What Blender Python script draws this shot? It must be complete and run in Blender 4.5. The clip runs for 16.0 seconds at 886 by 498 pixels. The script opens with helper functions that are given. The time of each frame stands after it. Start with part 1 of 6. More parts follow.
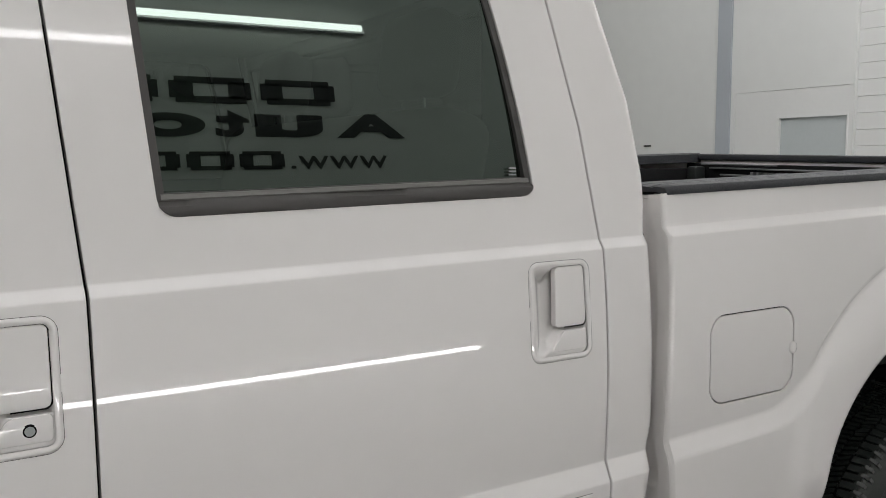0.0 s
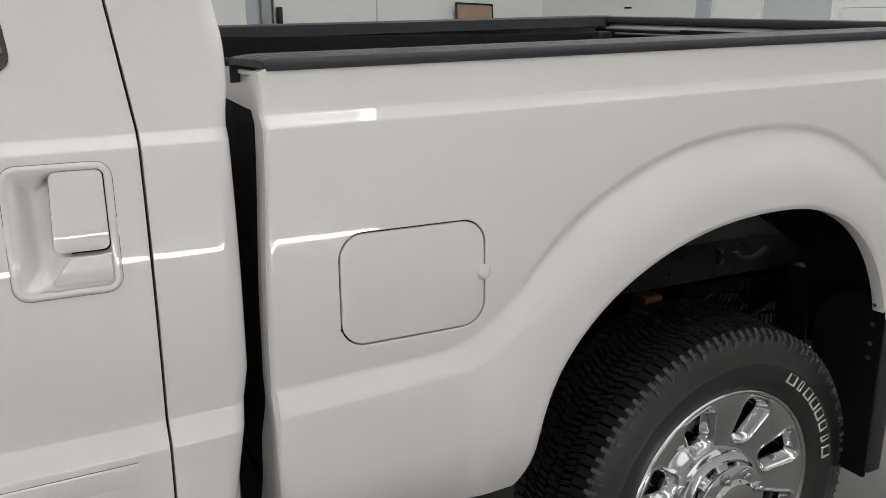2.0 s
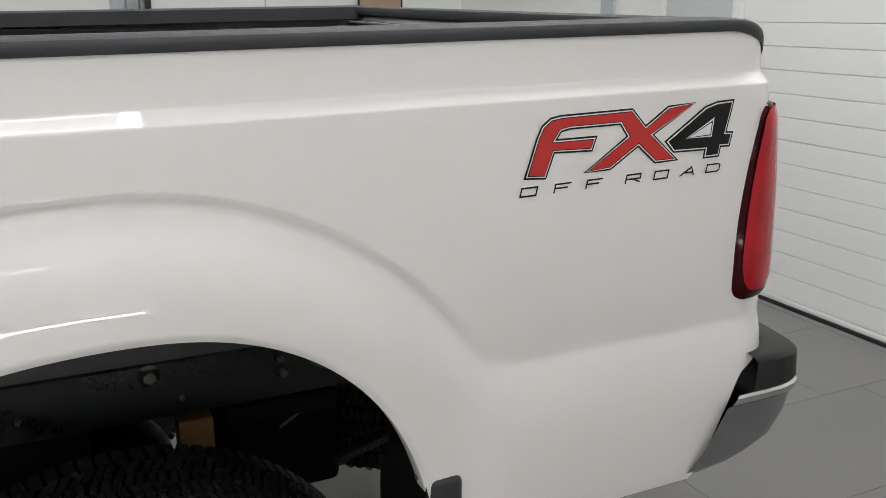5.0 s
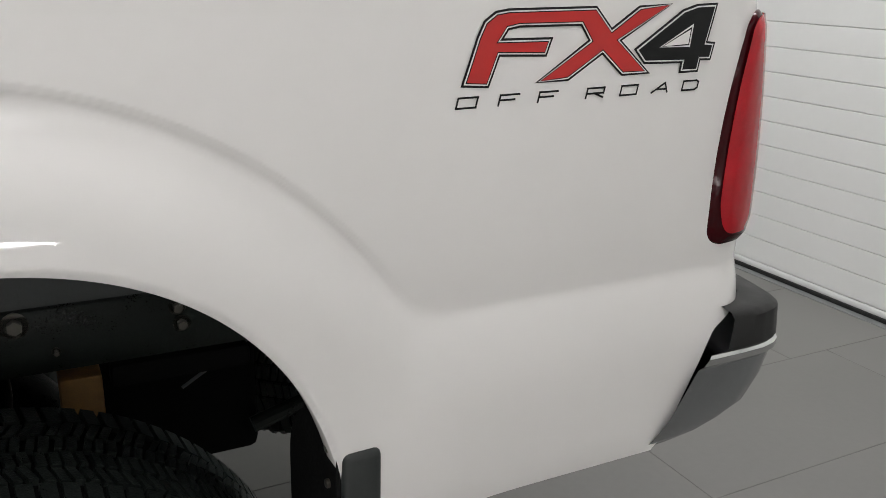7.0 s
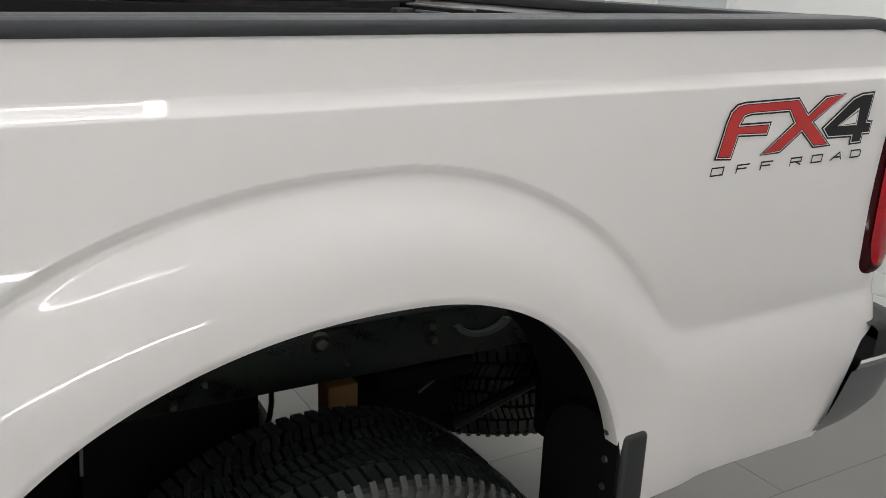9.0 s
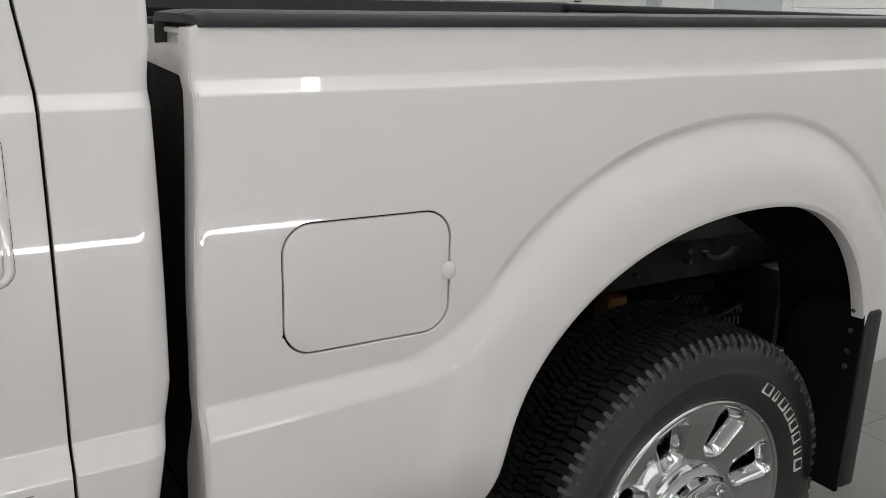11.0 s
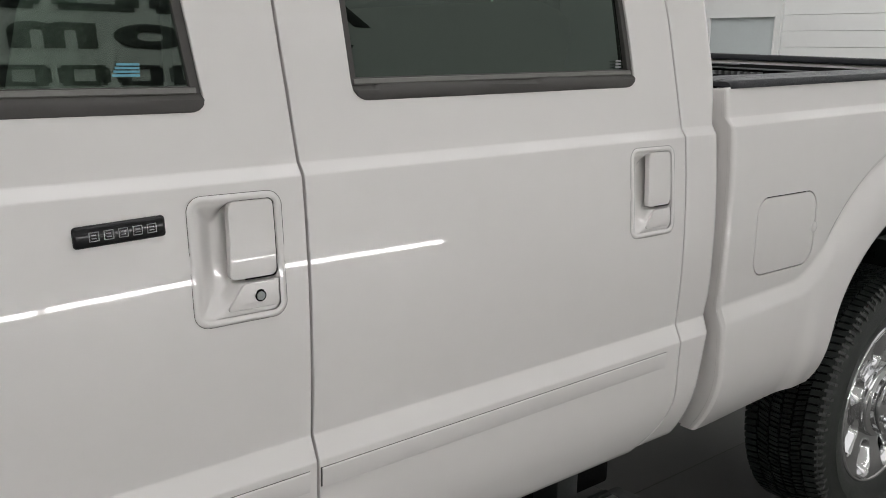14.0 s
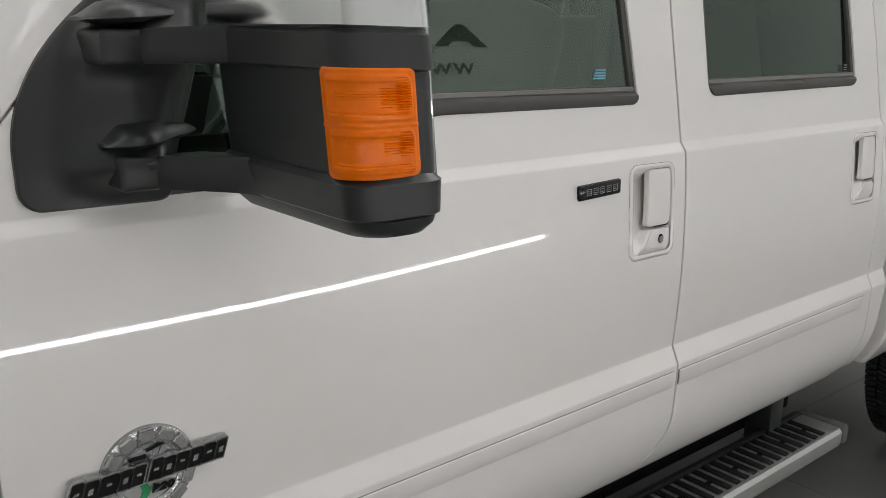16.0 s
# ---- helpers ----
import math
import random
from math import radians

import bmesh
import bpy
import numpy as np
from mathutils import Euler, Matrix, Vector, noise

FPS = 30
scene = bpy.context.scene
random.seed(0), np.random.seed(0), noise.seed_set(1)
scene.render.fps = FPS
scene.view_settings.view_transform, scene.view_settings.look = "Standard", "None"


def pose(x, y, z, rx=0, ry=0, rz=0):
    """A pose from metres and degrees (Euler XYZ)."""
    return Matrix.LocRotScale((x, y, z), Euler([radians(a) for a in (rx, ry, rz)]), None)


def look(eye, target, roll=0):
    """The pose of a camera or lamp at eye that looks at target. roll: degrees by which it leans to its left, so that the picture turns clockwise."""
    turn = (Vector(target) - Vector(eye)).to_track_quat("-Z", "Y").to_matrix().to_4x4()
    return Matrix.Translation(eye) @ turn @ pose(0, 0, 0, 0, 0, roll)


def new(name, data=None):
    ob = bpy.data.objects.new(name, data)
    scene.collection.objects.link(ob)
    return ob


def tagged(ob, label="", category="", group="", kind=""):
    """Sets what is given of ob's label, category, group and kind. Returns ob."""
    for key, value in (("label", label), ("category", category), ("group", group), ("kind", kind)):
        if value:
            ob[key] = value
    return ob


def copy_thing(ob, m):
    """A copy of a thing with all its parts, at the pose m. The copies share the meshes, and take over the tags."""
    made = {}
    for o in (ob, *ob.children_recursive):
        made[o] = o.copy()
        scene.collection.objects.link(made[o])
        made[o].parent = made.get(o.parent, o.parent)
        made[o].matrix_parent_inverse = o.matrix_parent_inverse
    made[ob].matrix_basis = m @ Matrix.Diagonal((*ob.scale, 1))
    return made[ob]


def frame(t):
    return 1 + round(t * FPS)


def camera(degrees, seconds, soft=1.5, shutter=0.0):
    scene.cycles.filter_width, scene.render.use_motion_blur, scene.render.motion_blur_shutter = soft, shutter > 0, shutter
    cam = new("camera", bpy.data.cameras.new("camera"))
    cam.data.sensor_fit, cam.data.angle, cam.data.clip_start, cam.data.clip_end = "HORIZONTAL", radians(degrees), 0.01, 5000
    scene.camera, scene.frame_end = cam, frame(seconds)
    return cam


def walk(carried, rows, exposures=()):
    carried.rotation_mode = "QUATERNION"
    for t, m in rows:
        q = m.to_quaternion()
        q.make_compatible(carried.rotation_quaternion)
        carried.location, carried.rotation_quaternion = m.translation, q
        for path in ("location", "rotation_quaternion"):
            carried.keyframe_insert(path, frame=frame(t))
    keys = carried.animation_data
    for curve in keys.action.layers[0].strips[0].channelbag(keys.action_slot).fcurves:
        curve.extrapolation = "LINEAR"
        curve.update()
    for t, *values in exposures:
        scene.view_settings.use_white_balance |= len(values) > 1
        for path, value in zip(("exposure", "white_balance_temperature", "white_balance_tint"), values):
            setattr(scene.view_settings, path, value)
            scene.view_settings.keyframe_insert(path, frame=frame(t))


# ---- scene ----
cam = camera(55.3, 16.0, soft=0.75)
PATH = [
    (0, (-2.339, -1.214, 1.54), (-1.319, 0.493, 1.327), -0.4),
    (0.5, (-2.155, -1.188, 1.523), (-1.138, 0.49, 1.136), -0.1),
    (1, (-1.909, -1.221, 1.528), (-0.928, 0.457, 1.056), -0.4),
    (1.5, (-1.648, -1.269, 1.539), (-0.72, 0.43, 1.038), -0.4),
    (2, (-1.409, -1.238, 1.534), (-0.522, 0.477, 1.015), -0.2),
    (2.5, (-1.152, -1.202, 1.546), (-0.297, 0.526, 1.012), -0.1),
    (3, (-0.901, -1.172, 1.541), (-0.06, 0.562, 1.006), -0.2),
    (3.5, (-0.632, -1.161, 1.549), (0.175, 0.587, 1.006), -0.2),
    (4, (-0.421, -1.128, 1.533), (0.38, 0.623, 0.993), -0.0),
    (4.5, (-0.222, -1.083, 1.536), (0.583, 0.667, 0.998), -0.0),
    (5, (-0.038, -1.026, 1.532), (0.781, 0.718, 0.995), 0.1),
    (5.2, (0.03, -0.993, 1.526), (0.858, 0.745, 0.984), 0.2),
    (7.3, (0.102, -0.863, 1.423), (0.988, 0.811, 0.781), 1.8),
    (7.5, (0.071, -0.881, 1.476), (0.959, 0.785, 0.818), 1.8),
    (8, (-0.089, -0.932, 1.545), (0.811, 0.718, 0.861), 1.8),
    (8.5, (-0.275, -0.943, 1.544), (0.664, 0.717, 0.943), 2.0),
    (9, (-0.45, -0.918, 1.532), (0.514, 0.738, 0.961), 2.2),
    (9.2, (-0.541, -0.913, 1.526), (0.434, 0.74, 0.964), 2.2),
    (11.3, (-1.521, -1.069, 1.463), (-0.49, 0.566, 0.949), 1.7),
    (11.5, (-1.638, -1.052, 1.446), (-0.585, 0.576, 0.952), 1.4),
    (12, (-1.861, -1.053, 1.437), (-0.792, 0.571, 0.966), 1.0),
    (12.5, (-2.109, -1.135, 1.496), (-1.02, 0.474, 1.023), 1.1),
    (13, (-2.321, -1.161, 1.523), (-1.198, 0.424, 1.046), 1.1),
    (13.5, (-2.562, -1.102, 1.513), (-1.387, 0.447, 1.047), 0.9),
    (14, (-2.781, -1.087, 1.535), (-1.569, 0.437, 1.079), 1.0),
    (14.5, (-3.051, -1.124, 1.543), (-1.835, 0.402, 1.1), 0.8),
    (15, (-3.291, -1.137, 1.559), (-2.074, 0.387, 1.114), 0.9),
    (15.5, (-3.471, -1.053, 1.549), (-2.235, 0.451, 1.088), 1.1),
    (16, (-3.653, -0.964, 1.557), (-2.388, 0.509, 1.079), 1.4),
]
EXPOSURES = [(0, -0.38), (1, -0.29), (2, -0.19), (3.5, -0.07), (5, 0.06), (7.5, 0.09), (8.5, 0.00), (9.2, -0.01), (11.5, -0.23), (13, -0.31), (16, -0.21)]
walk(cam, [(t, look(eye, target, roll)) for t, eye, target, roll in PATH], EXPOSURES)

# ---- world, light, exposure ----
world = bpy.data.worlds.new("world")
scene.world = world
world.use_nodes = True
world.node_tree.nodes["Background"].inputs[0].default_value = (0.6, 0.65, 0.7, 1)
world.node_tree.nodes["Background"].inputs[1].default_value = 0.02

WALL_S, WALL_N, WALL_E, WALL_W, CEIL = -2.86, 6.0, 3.44, -7.0, 4.35
TUBE = (1.0, 0.985, 0.99)


# ---- materials ----
def mat(name, color, rough=0.5, metal=0.0, noise_scale=0.0, vary=0.08, bump=0.0, bump_scale=200.0, coat=0.0, spec=0.5, rand=0.0, fine=0.0):
    m = bpy.data.materials.new(name)
    m.use_nodes = True
    nt = m.node_tree
    b = nt.nodes["Principled BSDF"]
    b.inputs["Base Color"].default_value = (*color, 1)
    b.inputs["Roughness"].default_value = rough
    b.inputs["Metallic"].default_value = metal
    b.inputs["Specular IOR Level"].default_value = spec
    if coat:
        b.inputs["Coat Weight"].default_value = coat
        b.inputs["Coat Roughness"].default_value = 0.03
        b.inputs["Coat IOR"].default_value = 1.65
    tc = nt.nodes.new("ShaderNodeTexCoord")
    if noise_scale or rand:
        fac = None
        if noise_scale:
            n1 = nt.nodes.new("ShaderNodeTexNoise")
            n1.inputs["Scale"].default_value = noise_scale
            n1.inputs["Detail"].default_value = 6
            n2 = nt.nodes.new("ShaderNodeTexNoise")
            n2.inputs["Scale"].default_value = noise_scale * 17
            n2.inputs["Detail"].default_value = 3
            nt.links.new(tc.outputs["Object"], n1.inputs["Vector"])
            nt.links.new(tc.outputs["Object"], n2.inputs["Vector"])
            mx = nt.nodes.new("ShaderNodeMath")
            mx.operation = "MULTIPLY_ADD"
            mx.inputs[1].default_value = 0.4
            nt.links.new(n2.outputs["Fac"], mx.inputs[0])
            half = nt.nodes.new("ShaderNodeMath")
            half.operation = "MULTIPLY"
            half.inputs[1].default_value = 0.6
            nt.links.new(n1.outputs["Fac"], half.inputs[0])
            nt.links.new(half.outputs[0], mx.inputs[2])
            fac = mx.outputs[0]
        if rand:
            oi = nt.nodes.new("ShaderNodeObjectInfo")
            if fac is None:
                fac = oi.outputs["Random"]
            else:
                ad = nt.nodes.new("ShaderNodeMath")
                ad.operation = "MULTIPLY_ADD"
                ad.inputs[1].default_value = rand
                nt.links.new(oi.outputs["Random"], ad.inputs[0])
                nt.links.new(fac, ad.inputs[2])
                fac = ad.outputs[0]
        rp = nt.nodes.new("ShaderNodeMapRange")
        rp.inputs["From Min"].default_value = 0.25
        rp.inputs["From Max"].default_value = 0.75 + rand
        rp.inputs["To Min"].default_value = 1 - vary
        rp.inputs["To Max"].default_value = 1 + vary
        nt.links.new(fac, rp.inputs["Value"])
        mul = nt.nodes.new("ShaderNodeVectorMath")
        mul.operation = "SCALE"
        mul.inputs[0].default_value = color
        nt.links.new(rp.outputs[0], mul.inputs["Scale"])
        nt.links.new(mul.outputs[0], b.inputs["Base Color"])
        rr = nt.nodes.new("ShaderNodeMath")
        rr.operation = "MULTIPLY"
        rr.inputs[1].default_value = rough
        nt.links.new(rp.outputs[0], rr.inputs[0])
        nt.links.new(rr.outputs[0], b.inputs["Roughness"])
    if bump:
        n3 = nt.nodes.new("ShaderNodeTexNoise")
        n3.inputs["Scale"].default_value = bump_scale
        n3.inputs["Detail"].default_value = 4
        nt.links.new(tc.outputs["Object"], n3.inputs["Vector"])
        bp = nt.nodes.new("ShaderNodeBump")
        bp.inputs["Strength"].default_value = bump
        bp.inputs["Distance"].default_value = 0.002
        nt.links.new(n3.outputs["Fac"], bp.inputs["Height"])
        nt.links.new(bp.outputs[0], b.inputs["Normal"])
    return m


def emit(name, color, strength):
    m = bpy.data.materials.new(name)
    m.use_nodes = True
    nt = m.node_tree
    nt.nodes.remove(nt.nodes["Principled BSDF"])
    e = nt.nodes.new("ShaderNodeEmission")
    e.inputs[0].default_value, e.inputs[1].default_value = (*color, 1), strength
    nt.links.new(e.outputs[0], nt.nodes["Material Output"].inputs[0])
    return m


def glass(name, tint, ior=1.55):
    m = bpy.data.materials.new(name)
    m.use_nodes = True
    nt = m.node_tree
    nt.nodes.remove(nt.nodes["Principled BSDF"])
    tr = nt.nodes.new("ShaderNodeBsdfTransparent")
    tr.inputs[0].default_value = (*tint, 1)
    gl = nt.nodes.new("ShaderNodeBsdfGlossy")
    gl.inputs["Roughness"].default_value = 0.0
    gl.inputs["Color"].default_value = (0.84, 1.0, 0.90, 1)
    fr = nt.nodes.new("ShaderNodeFresnel")
    fr.inputs[0].default_value = ior
    mx = nt.nodes.new("ShaderNodeMixShader")
    nt.links.new(fr.outputs[0], mx.inputs[0])
    nt.links.new(tr.outputs[0], mx.inputs[1])
    nt.links.new(gl.outputs[0], mx.inputs[2])
    nt.links.new(mx.outputs[0], nt.nodes["Material Output"].inputs[0])
    return m


PAINT = mat("pearl_white_paint", (0.80, 0.775, 0.757), 0.38, 0, noise_scale=1.1, vary=0.02, bump=0.015, bump_scale=900, coat=1.0)
CHROME = mat("chrome", (0.64, 0.645, 0.65), 0.07, 1.0, noise_scale=9, vary=0.06)
# darker copy of the chrome: the dark floor reflection is in its colour
BUMPM = mat("dark_reflection_chrome", (0.38, 0.395, 0.41), 0.14, 1.0, noise_scale=7, vary=0.12)
# lighter copy of the chrome: a white reflection is put into its colour
CAPM = mat("bright_reflection_chrome", (0.84, 0.85, 0.85), 0.14, 1.0, noise_scale=12, vary=0.03)
SATIN = mat("satin_aluminium", (0.62, 0.63, 0.63), 0.28, 1.0, noise_scale=12, vary=0.08)
PLASTIC = mat("textured_black_plastic", (0.024, 0.027, 0.026), 0.36, 0, noise_scale=14, vary=0.2, bump=0.12, bump_scale=1500, spec=0.42)
RAIL = mat("bed_rail_plastic", (0.034, 0.036, 0.040), 0.48, 0, noise_scale=6, vary=0.2, bump=0.35, bump_scale=1300, spec=0.35)
GLOSSBLK = mat("gloss_black", (0.012, 0.012, 0.013), 0.12, 0, noise_scale=12, vary=0.2, spec=0.35)
BARM = mat("polished_step_bar", (0.66, 0.67, 0.66), 0.33, 0.85, noise_scale=25, vary=0.12)
WORN = mat("worn_grey_rubber", (0.075, 0.078, 0.075), 0.7, 0, noise_scale=60, vary=0.4, bump=0.3, bump_scale=500)
HOUSE = mat("painted_wheel_house", (0.034, 0.039, 0.038), 0.45, 0, noise_scale=6, vary=0.25, bump=0.2, bump_scale=200)
RUBBER = mat("rubber", (0.012, 0.012, 0.0115), 0.55, 0, noise_scale=18, vary=0.25, bump=0.3, bump_scale=600, spec=0.3)
BELT = mat("window_belt_strip", (0.17, 0.165, 0.155), 0.45, 0, noise_scale=20, vary=0.12)
SEAL = mat("window_seal", (0.060, 0.056, 0.053), 0.55, 0, noise_scale=20, vary=0.15, bump=0.15, bump_scale=900)
TYRE = mat("dressed_tyre_rubber", (0.024, 0.028, 0.025), 0.36, 0, noise_scale=22, vary=0.3, bump=0.3, bump_scale=500)
TREAD = mat("tread_rubber", (0.017, 0.021, 0.019), 0.34, 0, noise_scale=30, vary=0.35, bump=0.5, bump_scale=350, spec=0.5)
WHITELET = mat("white_tyre_lettering", (0.75, 0.75, 0.72), 0.5, 0, noise_scale=30, vary=0.1)
CHASSIS = mat("chassis_black", (0.0092, 0.0128, 0.0104), 0.46, 0, noise_scale=20, vary=0.95, bump=0.5, bump_scale=120, spec=0.25)
RUST = mat("rusty_bracket", (0.30, 0.17, 0.06), 0.8, 0, noise_scale=30, vary=0.5, bump=0.5, bump_scale=200)
BOLT = mat("galvanised_bolt", (0.11, 0.105, 0.090), 0.4, 0.7, noise_scale=40, vary=0.3)
LINER = mat("bed_liner", (0.008, 0.008, 0.0085), 0.65, 0, noise_scale=16, vary=0.3, bump=0.5, bump_scale=250, spec=0.12)
# near-black for black parts, and as painted shade in gaps and grooves
DARK = mat("black_parts_and_gap_shade", (0.008, 0.008, 0.008), 0.9, 0, noise_scale=10, vary=0.3, spec=0.05)
RED = mat("red_vinyl", (0.52, 0.020, 0.018), 0.3, 0, noise_scale=30, vary=0.04)
BLACKV = mat("black_vinyl", (0.005, 0.005, 0.0055), 0.3, 0, noise_scale=30, vary=0.08, spec=0.25)
SILVERV = mat("silver_vinyl", (0.72, 0.71, 0.70), 0.3, 0, noise_scale=30, vary=0.03)
LENS_D = mat("dark_red_lens", (0.035, 0.0015, 0.003), 0.10, 0, noise_scale=25, vary=0.15, spec=0.16)
LENS_R = mat("red_lens", (0.40, 0.005, 0.012), 0.16, 0, noise_scale=25, vary=0.25, coat=0.12, spec=0.3)
BADGE = mat("badge_chrome", (0.40, 0.40, 0.40), 0.22, 0.75, noise_scale=60, vary=0.2)
AMBER = mat("amber_lens", (0.84, 0.165, 0.001), 0.22, 0, noise_scale=40, vary=0.14, coat=0.12, spec=0.14)
BLUE = mat("blue_enamel", (0.010, 0.025, 0.14), 0.12, 0, noise_scale=60, vary=0.08, coat=1.0)
GREEN = mat("green_enamel", (0.03, 0.25, 0.10), 0.2, 0, noise_scale=60, vary=0.1)
CYAN = mat("pale_blue_sticker", (0.13, 0.36, 0.46), 0.4, 0, noise_scale=60, vary=0.1)
SEAT = mat("grey_leather", (0.15, 0.148, 0.138), 0.45, 0, noise_scale=7, vary=0.12, bump=0.3, bump_scale=300)
TRIMIN = mat("interior_trim", (0.085, 0.083, 0.080), 0.6, 0, noise_scale=7, vary=0.1, bump=0.2, bump_scale=500)
HEADL = mat("headliner", (0.45, 0.44, 0.42), 0.9, 0, noise_scale=7, vary=0.05)
GL_REAR = glass("privacy_glass", (0.080, 0.102, 0.086), 1.98)
GL_FRONT = glass("side_glass", (0.68, 0.81, 0.73), 2.25)
WALLM = mat("white_wall_paint", (0.71, 0.72, 0.70), 0.6, 0, noise_scale=0.5, vary=0.035, bump=0.08, bump_scale=120)
DOORM = mat("white_door_enamel", (0.72, 0.725, 0.71), 0.4, 0, noise_scale=1.5, vary=0.03, rand=0.15, bump=0.05, bump_scale=300)
CEILM = mat("ceiling_paint", (0.80, 0.81, 0.79), 0.8, 0, noise_scale=0.7, vary=0.04)
TILE = mat("grey_porcelain_tile", (0.142, 0.139, 0.132), 0.34, 0, noise_scale=2.2, vary=0.14, rand=0.35, bump=0.06, bump_scale=60)
GROUT = mat("grout", (0.122, 0.119, 0.112), 0.9, 0, noise_scale=20, vary=0.2)
JAMB = mat("blue_grey_jamb", (0.40, 0.43, 0.46), 0.5, 0, noise_scale=3, vary=0.04)
PANE = mat("frosted_pane", (0.50, 0.54, 0.54), 0.25, 0, noise_scale=3, vary=0.04)
BOARD = mat("brown_cardboard", (0.32, 0.22, 0.15), 0.8, 0, noise_scale=8, vary=0.15)
LETTER = mat("black_wall_lettering", (0.010, 0.010, 0.011), 0.4, 0, noise_scale=8, vary=0.1)
GREYM = mat("grey_metal", (0.30, 0.31, 0.31), 0.4, 0.6, noise_scale=10, vary=0.1)
GLOW = emit("tube_glow", TUBE, 12.0)
GLOW_SOFT = emit("soft_panel_glow", TUBE, 1.9)
GLOW_PANEL = emit("panel_glow", TUBE, 2.0)
GLOW_DIM = emit("dim_panel_glow", TUBE, 0.3)
GLOW_LOW = emit("bright_tube_glow", TUBE, 32.0)


# ---- helpers for meshes ----
def part(name, bm, material, parent=None, label="", smooth=35, normals=None, **tags):
    me = bpy.data.meshes.new(name)
    bm.normal_update()
    bm.to_mesh(me)
    bm.free()
    mats = material if isinstance(material, (list, tuple)) else [material]
    for m in mats:
        me.materials.append(m)
    if smooth:
        me.shade_smooth()
        me.set_sharp_from_angle(angle=radians(smooth))
    if normals is not None:  # shading follows the modelled surface, not its facets
        own = [normals(v.co) for v in me.vertices]
        me.normals_split_custom_set([own[l.vertex_index] if own[l.vertex_index] is not None and own[l.vertex_index].dot(me.polygons[p].normal) > 0.93 else (0, 0, 0) for p in range(len(me.polygons)) for l in [me.loops[k] for k in me.polygons[p].loop_indices]])
    ob = new(name, me)
    if parent is not None:
        ob.parent = parent
    if label or tags:
        tagged(ob, label, **tags)
    return ob


def empty(name, label, category, at=(0, 0, 0), group="", kind=""):
    ob = new(name)
    ob.empty_display_size = 0.1
    ob.location = at
    return tagged(ob, label, category, group, kind)


def add_box(bm, x0, x1, y0, y1, z0, z1, bev=0.0, seg=2, m=None, mi=0):
    r = bmesh.ops.create_cube(bm, size=1.0)
    vs = r["verts"]
    bmesh.ops.scale(bm, vec=(abs(x1 - x0), abs(y1 - y0), abs(z1 - z0)), verts=vs)
    bmesh.ops.translate(bm, vec=((x0 + x1) / 2, (y0 + y1) / 2, (z0 + z1) / 2), verts=vs)
    fs = list({f for v in vs for f in v.link_faces})
    if bev:
        es = list({e for v in vs for e in v.link_edges})
        out = bmesh.ops.bevel(bm, geom=es, offset=bev, segments=seg, affect="EDGES", profile=0.5)
        fs = list(set(out["faces"]) | {f for f in fs if f.is_valid})
    for f in fs:
        if f.is_valid:
            f.material_index = mi
    if m is not None:
        vv = list({v for f in fs if f.is_valid for v in f.verts})
        bmesh.ops.transform(bm, matrix=m, verts=vv)
    return bm


def box_bm(*a, **k):
    return add_box(bmesh.new(), *a, **k)


def add_cyl(bm, r, depth, m, seg=24, r2=None, bev=0.0):
    """A cylinder along the local z axis, at the pose m."""
    out = bmesh.ops.create_cone(bm, cap_ends=True, segments=seg, radius1=r, radius2=r if r2 is None else r2, depth=depth)
    vs = out["verts"]
    if bev:
        es = [e for e in {e for v in vs for e in v.link_edges} if abs(e.verts[0].co.z - e.verts[1].co.z) < 1e-6]
        o = bmesh.ops.bevel(bm, geom=es, offset=bev, segments=2, affect="EDGES")
        vs = list({v for f in o["faces"] for v in f.verts} | {v for v in vs if v.is_valid})
    bmesh.ops.transform(bm, matrix=m, verts=vs)
    return bm


def sweep(bm, path, radius, seg=10):
    """A round bar along a list of points."""
    pts = [Vector(p) for p in path]
    rings = []
    for i, p in enumerate(pts):
        d = (pts[min(i + 1, len(pts) - 1)] - pts[max(i - 1, 0)]).normalized()
        a = d.orthogonal().normalized()
        b = d.cross(a)
        rings.append([bm.verts.new(p + radius * (math.cos(2 * math.pi * k / seg) * a + math.sin(2 * math.pi * k / seg) * b)) for k in range(seg)])
    for r0, r1 in zip(rings, rings[1:]):
        # pick the twist that keeps the sides straight
        s = min(range(seg), key=lambda q: (r1[q].co - r0[0].co).length)
        for k in range(seg):
            bm.faces.new((r0[k], r0[(k + 1) % seg], r1[(k + 1 + s) % seg], r1[(k + s) % seg]))
    bm.faces.new(rings[0][::-1])
    bm.faces.new(rings[-1])
    return bm


def loft(bm, rings, closed=True, caps=True):
    """Quads between rings of points with the same count."""
    vr = [[bm.verts.new(p) for p in r] for r in rings]
    n = len(vr[0])
    for a, b in zip(vr, vr[1:]):
        for k in range(n if closed else n - 1):
            bm.faces.new((a[k], a[(k + 1) % n], b[(k + 1) % n], b[k]))
    if caps and closed:
        bm.faces.new(vr[0][::-1])
        bm.faces.new(vr[-1])
    return bm


def rounded(d, r):
    """Joins half-plane distances (negative inside) into one outline with corners of radius r."""
    pos = [max(0.0, q + r) for q in d]
    s = math.sqrt(sum(q * q for q in pos))
    return s - r if s > 0 else max(d)


def smooth01(t):
    t = min(1.0, max(0.0, t))
    return t * t * (3 - 2 * t)


